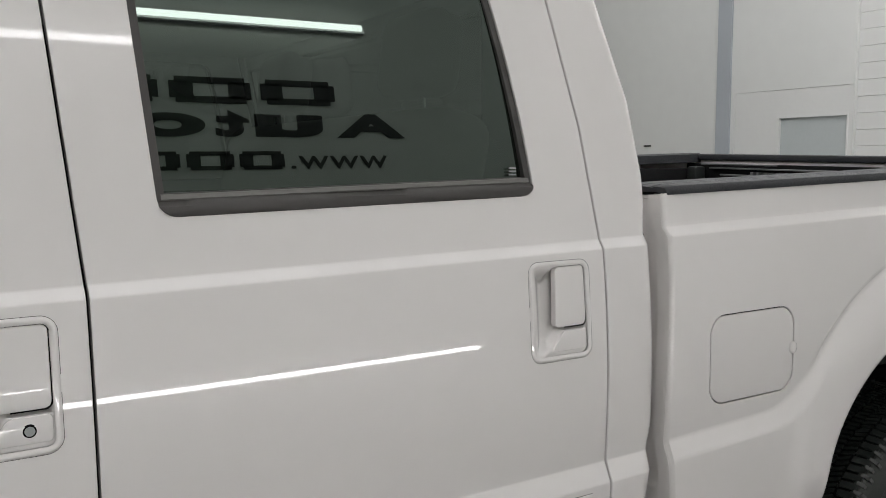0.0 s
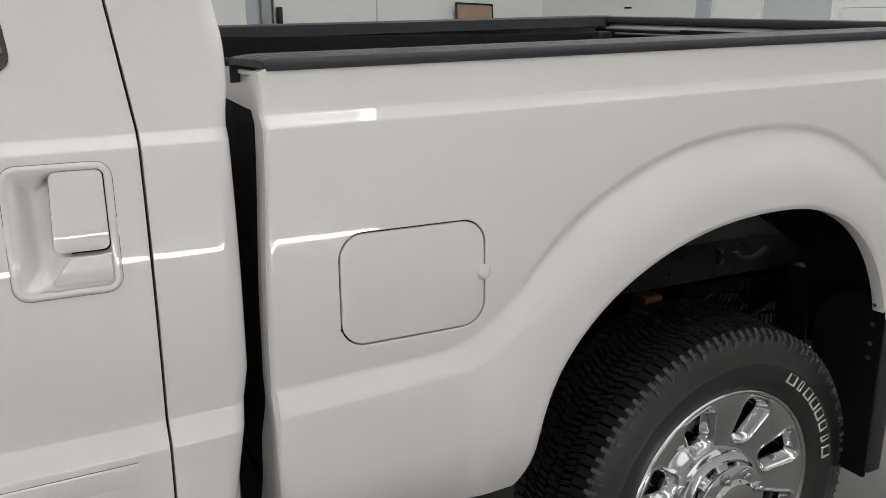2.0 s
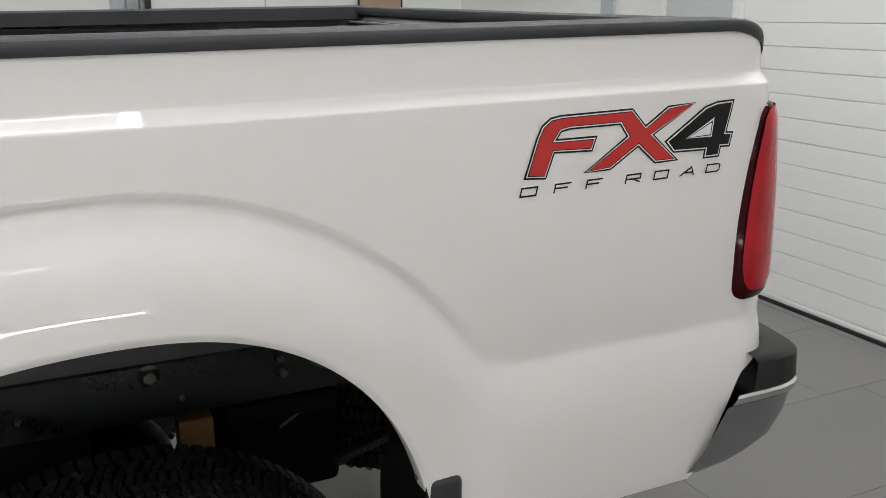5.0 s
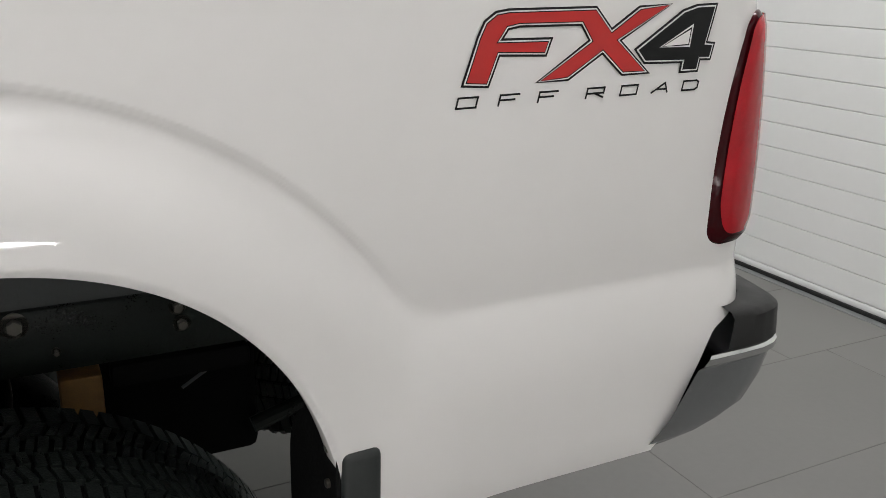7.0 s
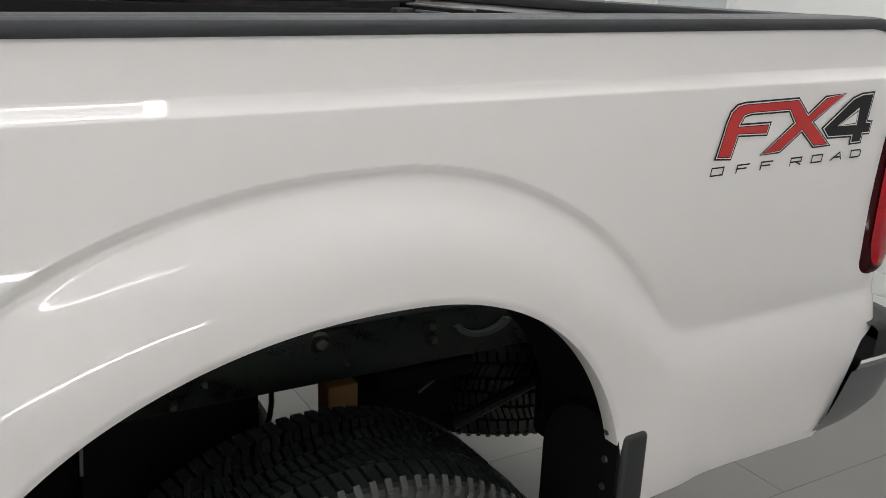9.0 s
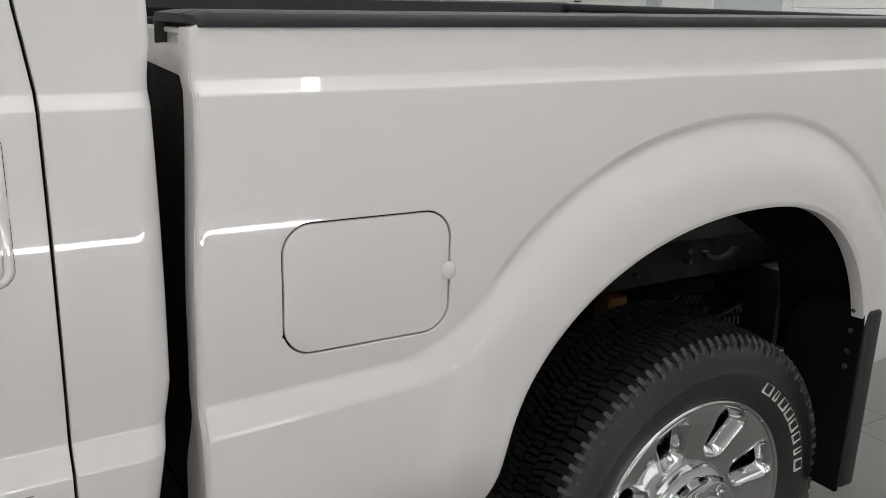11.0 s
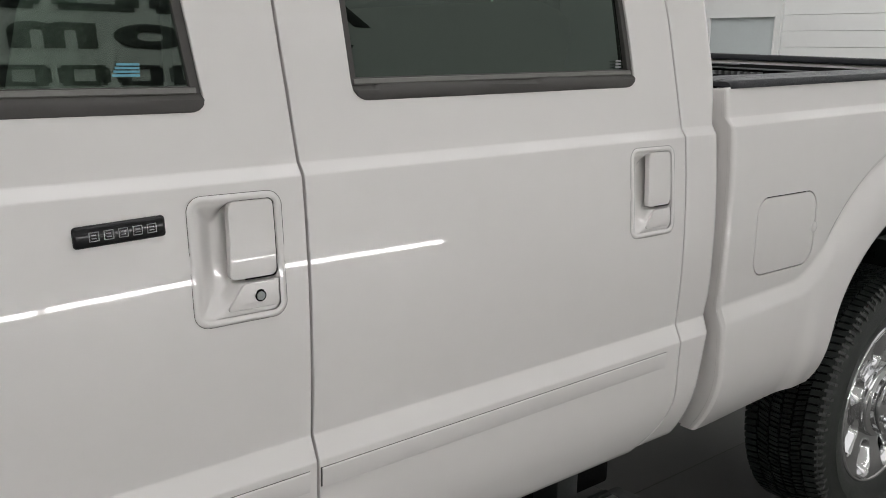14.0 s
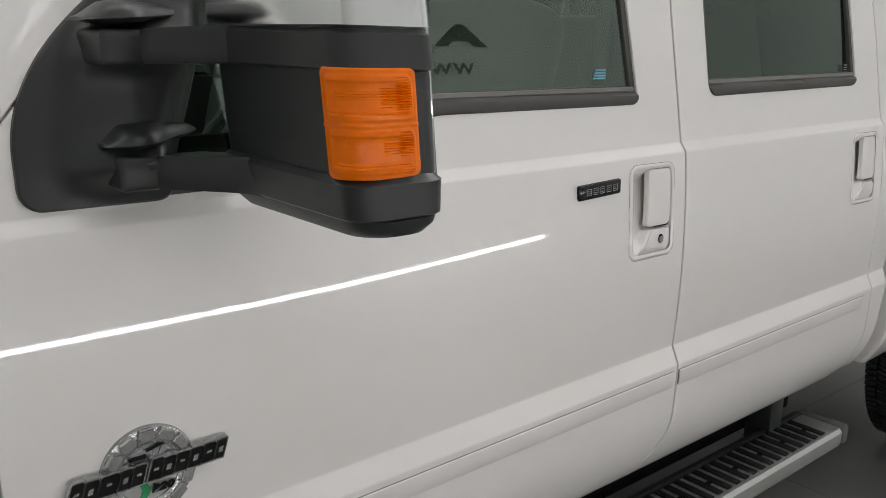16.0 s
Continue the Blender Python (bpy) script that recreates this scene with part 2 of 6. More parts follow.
def cut_grid(cols, keep, place, cell, lip=0.0, edge=0.0015, lip_dir=(0, 1, 0)):
    """A surface over the plan points cols[i][j] = (a, b), kept where keep(a, b) > 0 with a clean outline. place(a, b) gives the point in space."""
    ni, nj = len(cols), len(cols[0])
    pts = [[list(p) for p in c] for c in cols]
    g = [[0.0] * nj for _ in range(ni)]
    e = 1e-4
    for i in range(ni):
        for j in range(nj):
            a, b = pts[i][j]
            q = keep(a, b)
            if abs(q) < 0.62 * cell:
                for _ in range(2):
                    ga = (keep(a + e, b) - keep(a - e, b)) / (2 * e)
                    gb = (keep(a, b + e) - keep(a, b - e)) / (2 * e)
                    l2 = ga * ga + gb * gb
                    if l2 < 1e-6:
                        break
                    step = max(-cell, min(cell, q / math.sqrt(l2)))
                    a -= step * ga / math.sqrt(l2)
                    b -= step * gb / math.sqrt(l2)
                    q = keep(a, b)
                pts[i][j] = [a, b]
                q = 0.0
            g[i][j] = q
    bm = bmesh.new()
    vs = {}

    def vert(i, j):
        if (i, j) not in vs:
            vs[i, j] = bm.verts.new(place(*pts[i][j]))
        return vs[i, j]

    for i in range(ni - 1):
        for j in range(nj - 1):
            q = [(i, j), (i + 1, j), (i + 1, j + 1), (i, j + 1)]
            s = [g[a][b] for a, b in q]
            lo, hi = min(s), max(s)
            if hi <= 0 and lo >= 0:
                ca = sum(pts[a][b][0] for a, b in q) / 4
                cb = sum(pts[a][b][1] for a, b in q) / 4
                if keep(ca, cb) > 0:
                    bm.faces.new([vert(*k) for k in q])
            elif lo >= 0:
                bm.faces.new([vert(*k) for k in q])
            elif hi > 0:
                for k in range(4):
                    tri = [q[k - 1], q[k], q[(k + 1) % 4]]
                    if s[k] > 0 and s[k - 1] >= 0 and s[(k + 1) % 4] >= 0:
                        bm.faces.new([vert(*t) for t in tri])
                        break
    bmesh.ops.remove_doubles(bm, verts=bm.verts, dist=2e-5)
    bmesh.ops.dissolve_degenerate(bm, dist=1e-5, edges=bm.edges)
    if lip:
        border = [x for x in bm.edges if len(x.link_faces) == 1]
        out = {}
        for x in border:
            f = x.link_faces[0]
            t = (x.verts[1].co - x.verts[0].co).normalized()
            mid = (x.verts[0].co + x.verts[1].co) / 2
            o = t.cross(f.normal if f.normal.length else Vector(lip_dir))
            f.normal_update()
            o = t.cross(f.normal)
            if o.dot(f.calc_center_median() - mid) > 0:
                o = -o
            for v in x.verts:
                out[v] = out.get(v, Vector()) + o
        d = Vector(lip_dir)
        r1, r2 = {}, {}
        for v, o in out.items():
            o = o.normalized() if o.length else o
            r1[v] = bm.verts.new(v.co + o * edge + d * edge)
            r2[v] = bm.verts.new(v.co + o * edge * 1.2 + d * lip)
        for x in border:
            a, b = x.verts
            bm.faces.new((a, b, r1[b], r1[a]))
            bm.faces.new((r1[a], r1[b], r2[b], r2[a]))
    bmesh.ops.recalc_face_normals(bm, faces=bm.faces)
    return bm


def revolve(bm, prof, seg=64, m=None):
    """Turns a profile of (radius, y) round the y axis."""
    rings = []
    for k in range(seg):
        a = 2 * math.pi * k / seg
        ring = []
        for r, y in prof:
            p = Vector((r * math.cos(a), y, r * math.sin(a)))
            ring.append(bm.verts.new(m @ p if m else p))
        rings.append(ring)
    for k in range(seg):
        a, b = rings[k], rings[(k + 1) % seg]
        for j in range(len(prof) - 1):
            bm.faces.new((a[j], b[j], b[j + 1], a[j + 1]))
    return bm


def poly_fill(bm, outline, place, cuts=2):
    """A flat polygon, cut fine and laid on a surface by place(a, b)."""
    from mathutils.geometry import tessellate_polygon
    vs = [bm.verts.new((a, 0, b)) for a, b in outline]
    new_faces = []
    for t in tessellate_polygon([[Vector((a, b, 0)) for a, b in outline]]):
        try:
            new_faces.append(bm.faces.new([vs[k] for k in t]))
        except ValueError:
            pass
    if cuts:
        es = list({e for f in new_faces for e in f.edges})
        bmesh.ops.subdivide_edges(bm, edges=es, cuts=cuts, use_grid_fill=True)
    for v in bm.verts:
        v.co = place(v.co.x, v.co.z)
    return bm


def inset(outline, d):
    n = len(outline)
    area = sum(outline[i][0] * outline[(i + 1) % n][1] - outline[(i + 1) % n][0] * outline[i][1] for i in range(n))
    sgn = 1 if area > 0 else -1
    res = []
    for i in range(n):
        p0, p1, p2 = (Vector(outline[k % n]) for k in (i - 1, i, i + 1))
        t1, t2 = (p1 - p0).normalized(), (p2 - p1).normalized()
        n1, n2 = Vector((-t1.y, t1.x)) * sgn, Vector((-t2.y, t2.x)) * sgn
        b = n1 + n2
        k = d / max(0.35, 0.5 * b.length_squared) if b.length > 1e-6 else 0
        q = p1 + b * k
        res.append((q.x, q.y))
    return res


def text_bm(words, size, spacing=1.0, shear=0.0, width=1.0, depth=0.0, bold=0.0):
    cu = bpy.data.curves.new("words", "FONT")
    cu.body, cu.size, cu.space_character, cu.shear, cu.extrude = words, size, spacing, shear, depth
    cu.space_word, cu.offset = 0.5, bold
    ob = bpy.data.objects.new("words", cu)
    scene.collection.objects.link(ob)
    dg = bpy.context.evaluated_depsgraph_get()
    me = bpy.data.meshes.new_from_object(ob.evaluated_get(dg))
    bm = bmesh.new()
    bm.from_mesh(me)
    bpy.data.objects.remove(ob)
    bpy.data.curves.remove(cu)
    bpy.data.meshes.remove(me)
    for v in bm.verts:
        v.co.x *= width
    return bm


# ---- room ----
def wall(name, x0, x1, y0, y1, z0, z1, material=WALLM, label="plain white painted wall of the bay"):
    return part(name, box_bm(x0, x1, y0, y1, z0, z1), material, None, label, smooth=0, kind="structure", category="wall")


T = 0.15
wall("wall_south", WALL_W, WALL_E, WALL_S - T, WALL_S, -0.1, CEIL, label="white painted wall with black lettering and tube lights")
wall("wall_west", WALL_W - T, WALL_W, WALL_S - T, WALL_N + T, -0.1, CEIL)
part("ceiling", box_bm(WALL_W - T, WALL_E + T, WALL_S - T, WALL_N + T, CEIL, CEIL + T), CEILM, None, "flat pale grey painted ceiling", smooth=0, kind="structure", category="ceiling")

# far wall with a vertical sliding-door rail opening left flat
wall("wall_north", WALL_W, WALL_E, WALL_N, WALL_N + T, -0.1, CEIL, label="white painted far wall of the bay")

# rear wall: pieces round the person door and the sectional garage door
PD0, PD1, PDH = 2.612, 3.68, 2.06
GD0, GD1, GDH = -2.1, 2.60, 3.0
EAST = empty("wall_east", "white rear wall with garage door openings", "wall", kind="structure")
for y0, y1, z0, z1 in ((WALL_S - T, GD0, -0.1, CEIL), (GD0, GD1, GDH, CEIL), (GD1, PD0, -0.1, CEIL), (PD0, PD1, PDH, CEIL), (PD1, WALL_N + T, -0.1, CEIL)):
    part("wall_piece", box_bm(WALL_E, WALL_E + T, y0, y1, z0, z1), WALLM, EAST, smooth=0)

# person door with a frosted pane
door = empty("door_1", "white painted door with a small frosted pane", "door", (WALL_E, (PD0 + PD1) / 2, 0), kind="structure")


def put(ob, owner):
    """Sets the parent and keeps world coordinates of the mesh."""
    ob.parent = owner
    ob.matrix_parent_inverse = Matrix.Translation(-owner.location)
    return ob


PY0, PY1, PZ0, PZ1 = 2.655, 3.235, 1.235, 1.837
for y0, y1, z0, z1 in ((PD0 + 0.002, PY0, 0.008, PDH - 0.002), (PY1, PD1 - 0.002, 0.008, PDH - 0.002), (PY0, PY1, 0.008, PZ0), (PY0, PY1, PZ1, PDH - 0.002)):
    put(part("leaf_panel", box_bm(WALL_E + 0.003, WALL_E + 0.05, y0, y1, z0, z1), DOORM, smooth=0), door)
put(part("pane", box_bm(WALL_E + 0.020, WALL_E + 0.03, PY0, PY1, PZ0, PZ1), PANE, smooth=0, label="frosted pane"), door)
for a in ((PY0 - 0.012, PY0, PZ0 - 0.012, PZ1 + 0.012), (PY1, PY1 + 0.012, PZ0 - 0.012, PZ1 + 0.012), (PY0, PY1, PZ1, PZ1 + 0.012), (PY0, PY1, PZ0 - 0.012, PZ0)):
    put(part("pane_frame", box_bm(WALL_E - 0.001, WALL_E + 0.003, *a[:2], *a[2:]), DOORM, smooth=0), door)
part("door_jamb", box_bm(WALL_E - 0.02, WALL_E, PD1 + 0.04, PD1 + 0.18, 0.0, CEIL - 0.01), JAMB, None, "blue-grey door jamb strip on the rear wall", kind="structure", category="trim", smooth=0)

# sectional garage door: ribbed slats
garage = empty("garage_door", "white ribbed sectional garage door, closed", "garage door", (WALL_E, 0, 0), kind="structure")
SLAT, SLAT_0 = 0.1195, 0.055
bm = box_bm(0, 0.04, GD0, GD1, 0.0007, SLAT - 0.0007, bev=0.0034, seg=2)
slat_me = None
for k in range(int((GDH - SLAT_0) / SLAT)):
    if slat_me is None:
        ob = part("slat", bm, DOORM, garage, smooth=0)
        slat_me = ob.data
    else:
        ob = new("slat", slat_me)
        ob.parent = garage
    ob.location = (0.03, 0, SLAT_0 + k * SLAT)
put(part("backing", box_bm(WALL_E + 0.075, WALL_E + 0.09, GD0, GD1, 0.0, GDH), DOORM, smooth=0), garage)
put(part("bottom_rail", box_bm(WALL_E + 0.03, WALL_E + 0.07, GD0, GD1, 0.020, SLAT_0 - 0.001, bev=0.004), DOORM), garage)
put(part("bottom_seal", box_bm(WALL_E + 0.020, WALL_E + 0.075, GD0, GD1, 0.0, 0.019, bev=0.003), RUBBER), garage)
part("threshold", box_bm(WALL_E - 0.026, WALL_E + 0.018, GD0, GD1, -0.01, 0.0035), GREYM, None, "thin metal threshold strip on the floor", kind="structure", category="trim", smooth=0)

# things on the far wall
rail = empty("wall_rail", "grey metal vertical track fixed to the far wall", "track", (0.66, WALL_N, 0))
put(part("track", box_bm(0.614, 0.70, WALL_N - 0.06, WALL_N, 0.3, 2.6, bev=0.006), GREYM), rail)
put(part("lip", box_bm(0.715, 0.728, WALL_N - 0.05, WALL_N, 0.3, 2.6, bev=0.003), GREYM), rail)
latch = part("wall_latch", box_bm(0.75, 0.79, WALL_N - 0.08, WALL_N, 1.38, 1.66, bev=0.008), GLOSSBLK, None, "small black latch box on the far wall", category="latch")
part("wall_trim", box_bm(0.5, 0.60, WALL_N - 0.015, WALL_N, 0.0, 3.0), JAMB, None, "pale grey trim board on the far wall", kind="structure", category="trim", smooth=0)
part("wall_joint", box_bm(1.672, 1.682, WALL_N - 0.006, WALL_N, 0.0, 3.0), JAMB, None, "thin vertical joint strip on the far wall", kind="structure", category="trim", smooth=0)
shelf = part("wall_shelf", box_bm(2.1, 3.15, WALL_N - 0.3, WALL_N, 1.02, 1.06, bev=0.004), WALLM, None, "white wall shelf on the far wall", category="shelf")
board = empty("picture_board", "brown notice board in a dark frame leaning on the wall shelf", "board", (2.62, WALL_N - 0.14, 1.06))
lean = Matrix.Translation((2.62, WALL_N - 0.16, 1.06)) @ Matrix.Rotation(radians(-9), 4, "X") @ Matrix.Rotation(radians(2), 4, "Y")
put(part("sheet", box_bm(-0.19, 0.19, 0, 0.012, 0.02, 0.63, m=lean), BOARD, smooth=0), board)
for a in ((-0.2, -0.185), (0.185, 0.2)):
    put(part("frame_side", box_bm(*a, -0.006, 0.016, 0.0, 0.65, bev=0.003, m=lean), GLOSSBLK), board)
for a in ((0.0, 0.018), (0.632, 0.65)):
    put(part("frame_rail", box_bm(-0.185, 0.185, -0.006, 0.016, *a, bev=0.003, m=lean), GLOSSBLK), board)
for k, (a, b, c) in enumerate(((-0.05, 0.10, 0.44), (-0.10, -0.02, 0.36), (0.06, 0.12, 0.40))):
    put(part("print", box_bm(a, b, -0.003, 0.0, c, c + 0.07, m=lean), DARK if k else GREYM, smooth=0), board)
part("small_box", box_bm(2.86, 2.97, WALL_N - 0.15, WALL_N - 0.03, 1.06, 1.56, bev=0.006), WALLM, None, "small white box standing on the wall shelf", category="box")

# lettering on the south wall, read from the truck's side
def wall_shape(bm, outline):
    """A raised plain shape; a runs along -x from the lettering's start, b is the height."""
    f = []
    for y in (WALL_S + 0.001, WALL_S + 0.006):
        f.append([bm.verts.new((a, y, b)) for a, b in outline])
    n = len(outline)
    bm.faces.new(f[0]), bm.faces.new(f[1])
    for k in range(n):
        bm.faces.new((f[0][k], f[0][(k + 1) % n], f[1][(k + 1) % n], f[1][k]))


def glyph(bm, x, z, w, h, s):
    """A plain hollow block with the mass of a letter; x is the left end seen from the truck, and the shape runs to x - w."""
    def bar(a0, a1, b0, b1):
        wall_shape(bm, [(x - a0 * w, z + b0 * h), (x - a1 * w, z + b0 * h), (x - a1 * w, z + b1 * h), (x - a0 * w, z + b1 * h)])
    t = s / w
    u = s * 0.28 / h
    bar(0, t, u * 0.7, 1 - u * 0.7), bar(1 - t, 1, u * 0.7, 1 - u * 0.7), bar(0.07, 0.93, 0, u), bar(0.07, 0.93, 1 - u, 1)
    return bm


def sign_row(name, count, x, z, h, w, s, label):
    owner = empty(name, label, "wall lettering", (x, WALL_S, z))
    for k in range(count):
        put(part("block", glyph(bmesh.new(), x - k * (w + s * 0.45), z, w, h, s), LETTER, smooth=0), owner)
    return owner


sign_row("wall_sign", 6, -0.42, 2.530, 0.135, 0.42, 0.12, "large black block shapes lettered on the white wall")
word = empty("wall_sign", "wide black painted letters on the white wall", "wall lettering", (-0.02, WALL_S, 2.352))
for char, xa, xb, high in (("A", -0.01, -0.43, 0.135), ("u", -0.51, -0.89, 0.122), ("t", -0.92, -1.10, 0.142), ("o", -1.15, -1.52, 0.122), ("m", -1.60, -2.00, 0.122)):
    bm = text_bm(char, 1.0, depth=0.02, bold=0.045)
    ax, bx = min(v.co.x for v in bm.verts), max(v.co.x for v in bm.verts)
    az, bz = min(v.co.y for v in bm.verts), max(v.co.y for v in bm.verts)
    for v in bm.verts:
        v.co = Vector((xa + (xb - xa) * (v.co.x - ax) / (bx - ax), WALL_S + (0.006 if v.co.z > 0 else 0.001), 2.352 + high * (v.co.y - az) / (bz - az)))
    put(part("letter", bm, LETTER, smooth=0), word)
sign_row("wall_sign", 10, -0.75, 2.180, 0.095, 0.24, 0.07, "small black block shapes lettered on the white wall")
bm = text_bm("www.", 0.155, 1.05, 0, 1.55, 0.003)
for v in bm.verts:
    v.co = Vector((-0.14 - v.co.x, WALL_S + 0.004 + (0.003 if v.co.z > 0 else 0), 2.180 + v.co.y))
part("wall_sign", bm, LETTER, None, "black letters www on the white wall", category="wall lettering", smooth=0)


# tube lights
def tube_light(x0, x1, y, z, facing, power, size, label, group, glow=None):
    """A long tube fitting: a housing, a glowing diffuser and its lamp."""
    fit = empty("tube_light", label, "tube light", ((x0 + x1) / 2, y, z), group)
    l = (x1 - x0) / 2
    if facing == "wall":
        h = box_bm(-l - 0.02, l + 0.02, -0.045, -0.012, -0.028, 0.028, bev=0.006)
        g = box_bm(-l, l, -0.012, 0.0, -size / 2, size / 2, bev=0.004)
    else:
        h = box_bm(-l - 0.02, l + 0.02, -size / 2 - 0.02, size / 2 + 0.02, 0.012, 0.05, bev=0.006)
        g = box_bm(-l, l, -size / 2, size / 2, 0.0, 0.012, bev=0.004)
    part("housing", h, DOORM, fit)
    part("diffuser", g, glow or GLOW, fit, "glowing white diffuser")
    la = bpy.data.lights.new("tube_lamp", "AREA")
    la.shape, la.size, la.size_y, la.energy, la.color = "RECTANGLE", x1 - x0, size, power, TUBE
    ob = new("tube_lamp", la)
    ob.parent = fit
    if facing == "wall":
        ob.matrix_local = pose(0, 0.003, 0, 90, 0, 180)
    else:
        ob.matrix_local = pose(0, 0, -0.003, 0, 0, 0)
    return fit


for x0, x1 in ((-1.98, 0.27), (-4.27, -2.02), (-6.56, -4.31)):
    tube_light(x0, x1, WALL_S + 0.045, 0.80, "wall", 1.0, 0.036, "long white tube light low on the wall", "low wall tubes", GLOW_LOW)
for x0, x1 in ((-2.5, -0.22), (-4.82, -2.54)):
    tube_light(x0, x1, WALL_S + 0.045, 2.975, "wall", 7.0, 0.034, "long white tube light high on the wall", "high wall tubes")
# unseen ceiling rows, added as general light for the bay
for y in (1.0, 4.4):
    for x0, x1 in ((-2.1, 0.3), (-4.54, -2.14), (-6.98, -4.58)):
        tube_light(max(x0, -6.9), x1, y, CEIL - 0.05, "ceiling", 10.0, 0.10, "long white tube light under the ceiling", "ceiling tubes")
# unseen panel lights, added to brighten the box side and rear wall
tube_light(-0.22, 2.9, -2.00, CEIL - 0.05, "ceiling", 13.0, 1.20, "unseen wide flat white panel light added under the ceiling", "panel lights", GLOW_DIM)
for y, watts in ((0.7, 80.0), (2.6, 14.0), (4.4, 10.0)):
    tube_light(0.9, 2.9, y, CEIL - 0.05, "ceiling", watts, 0.6, "unseen wide flat white panel light added under the ceiling", "panel lights", GLOW_PANEL)


for x0, x1 in ((-2.50, -0.29), (-4.75, -2.54)):
    tube_light(x0, x1, -2.00, CEIL - 0.05, "ceiling", 2.5, 1.20, "wide dim white panel light under the ceiling", "dim panel lights", GLOW_SOFT)
tube_light(-2.46, 0.20, -0.385, CEIL - 0.05, "ceiling", 1.0, 0.10, "long white tube light under the ceiling", "ceiling tubes")
tube_light(-2.46, 0.20, -0.19, CEIL - 0.05, "ceiling", 1.5, 0.27, "wide dim white panel light under the ceiling", "dim panel lights", GLOW_SOFT)
cross = tube_light(-0.3, 0.3, 0.0, 0.0, "ceiling", 3.0, 0.08, "short white tube light running across the ceiling", "cross tubes")
cross.matrix_basis = Matrix.Translation((0.24, -0.2, CEIL - 0.05)) @ Matrix.Rotation(radians(90), 4, "Z")

part("wall_slot", box_bm(WALL_E - 0.006, WALL_E - 0.001, 4.64, 4.73, 1.637, 1.649), DARK, None, "small dark slot low on the white end wall", category="wall slot", smooth=0)

# floor: a slab with large tiles on it
slab = part("floor", box_bm(WALL_W - T, WALL_E + T, WALL_S - T, WALL_N + T, -0.12, -0.0015), GROUT, None, "grey tiled floor of the bay", smooth=0, kind="structure", category="floor")
TL, TW, GAP = 1.193, 0.593, 0.0022
tile_me = None
row = 0
y = 0.633 - 6 * TW
while y < WALL_N:
    off = 0.394 + (0.21 if row % 2 == 0 else 0.0)
    x = off - 7 * TL
    while x < WALL_E:
        x0, x1 = max(x, WALL_W) + GAP / 2, min(x + TL, WALL_E) - GAP / 2
        y0, y1 = max(y, WALL_S) + GAP / 2, min(y + TW, WALL_N) - GAP / 2
        if x1 - x0 > 0.05 and y1 - y0 > 0.03:
            full = x1 - x0 > TL - GAP - 1e-6 and y1 - y0 > TW - GAP - 1e-6
            if full and tile_me is not None:
                ob = new("tile", tile_me)
                ob.parent = slab
            else:
                w, d = x1 - x0, y1 - y0
                ob = part("tile", box_bm(-w / 2, w / 2, -d / 2, d / 2, -0.008, 0.0, bev=0.0012, seg=1), TILE, slab, smooth=0)
                if full:
                    tile_me = ob.data
            ob.location = ((x0 + x1) / 2, (y0 + y1) / 2, 0)
        x += TL
    y += TW
    row += 1


# ---- pickup truck ----
truck = empty("pickup_truck", "pearl white crew cab pickup truck parked on the tiled floor", "pickup truck")
MID = 1.0  # the truck's middle plane


def mirror(ob):
    """The same part on the far side of the truck."""
    c = ob.copy()
    scene.collection.objects.link(c)
    c.matrix_basis = Matrix.Translation((0, 2 * MID, 0)) @ Matrix.Diagonal((1, -1, 1, 1)) @ ob.matrix_basis
    for k in ob.children:
        d = k.copy()
        scene.collection.objects.link(d)
        d.parent = c
    return c


# character lines along the side: heights by x
def line_c2(x):
    if x < -1.07:
        return 1.342 + 0.0140 * (x + 2.84)
    return 1.378 + 0.0212 * (x + 1.07)


def line_c1(x):
    return line_c2(x) + 0.018


def line_l1(x):
    if x < -1.07:
        return 0.934 + 0.0082 * (x + 2.84)
    return 0.957 + 0.0410 * (min(x, 0.56) + 1.06) + 0.015 * max(0.0, x - 0.56)


def line_l2(x):
    if x < -1.07:
        return line_l1(x) - 0.038
    return line_l1(x) - 0.039 - 0.03 * smooth01((x - 0.2) / 0.4)


def base_y(x, z):
    c1, c2, l1, l2 = line_c1(x), line_c2(x), line_l1(x), line_l2(x)
    mid = 1.09 - 0.076 * smooth01((-2.2 - x) / 1.0)
    bulge = lambda q: 0.25 * (q - mid) ** 2
    y2 = bulge(c2)
    deep = 0.0125 if x < -1.07 else 0.0188
    if z > c1:
        return y2 + deep + (z - c1) * 0.1405
    if z > c2:
        return y2 + deep * (z - c2) / (c1 - c2)
    if z > l1:
        return bulge(z)
    y1 = bulge(l1)
    if z > l2:
        return y1 + (-0.013 - y1) * (l1 - z) / (l1 - l2)
    return -0.013 + 0.02 * (l2 - z) + 2.0 * max(0.0, 0.80 - z) ** 2


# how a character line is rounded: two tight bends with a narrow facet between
# the facet's tilt puts a highlight into the shape: it mirrors the tubes
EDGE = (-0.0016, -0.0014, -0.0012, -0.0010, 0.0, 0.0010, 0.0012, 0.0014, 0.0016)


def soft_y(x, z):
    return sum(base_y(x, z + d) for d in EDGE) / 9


def arch_r(x, z, al, ar, b, nl, nr, x0=0.02, z0=0.70):
    dz = max(0.0, z - z0) / b
    dx = abs(x - x0) / (al if x < x0 else ar)
    n = nl if x < x0 else nr
    return (dx ** n + dz ** n) ** (1 / n)


def arch_in(x, z):
    return arch_r(x, z, 0.602, 0.402, 0.449, 2.1, 2.3)


def arch_out(x, z):
    return arch_r(x, z, 0.748, 0.588, 0.624, 2.2, 2.0)


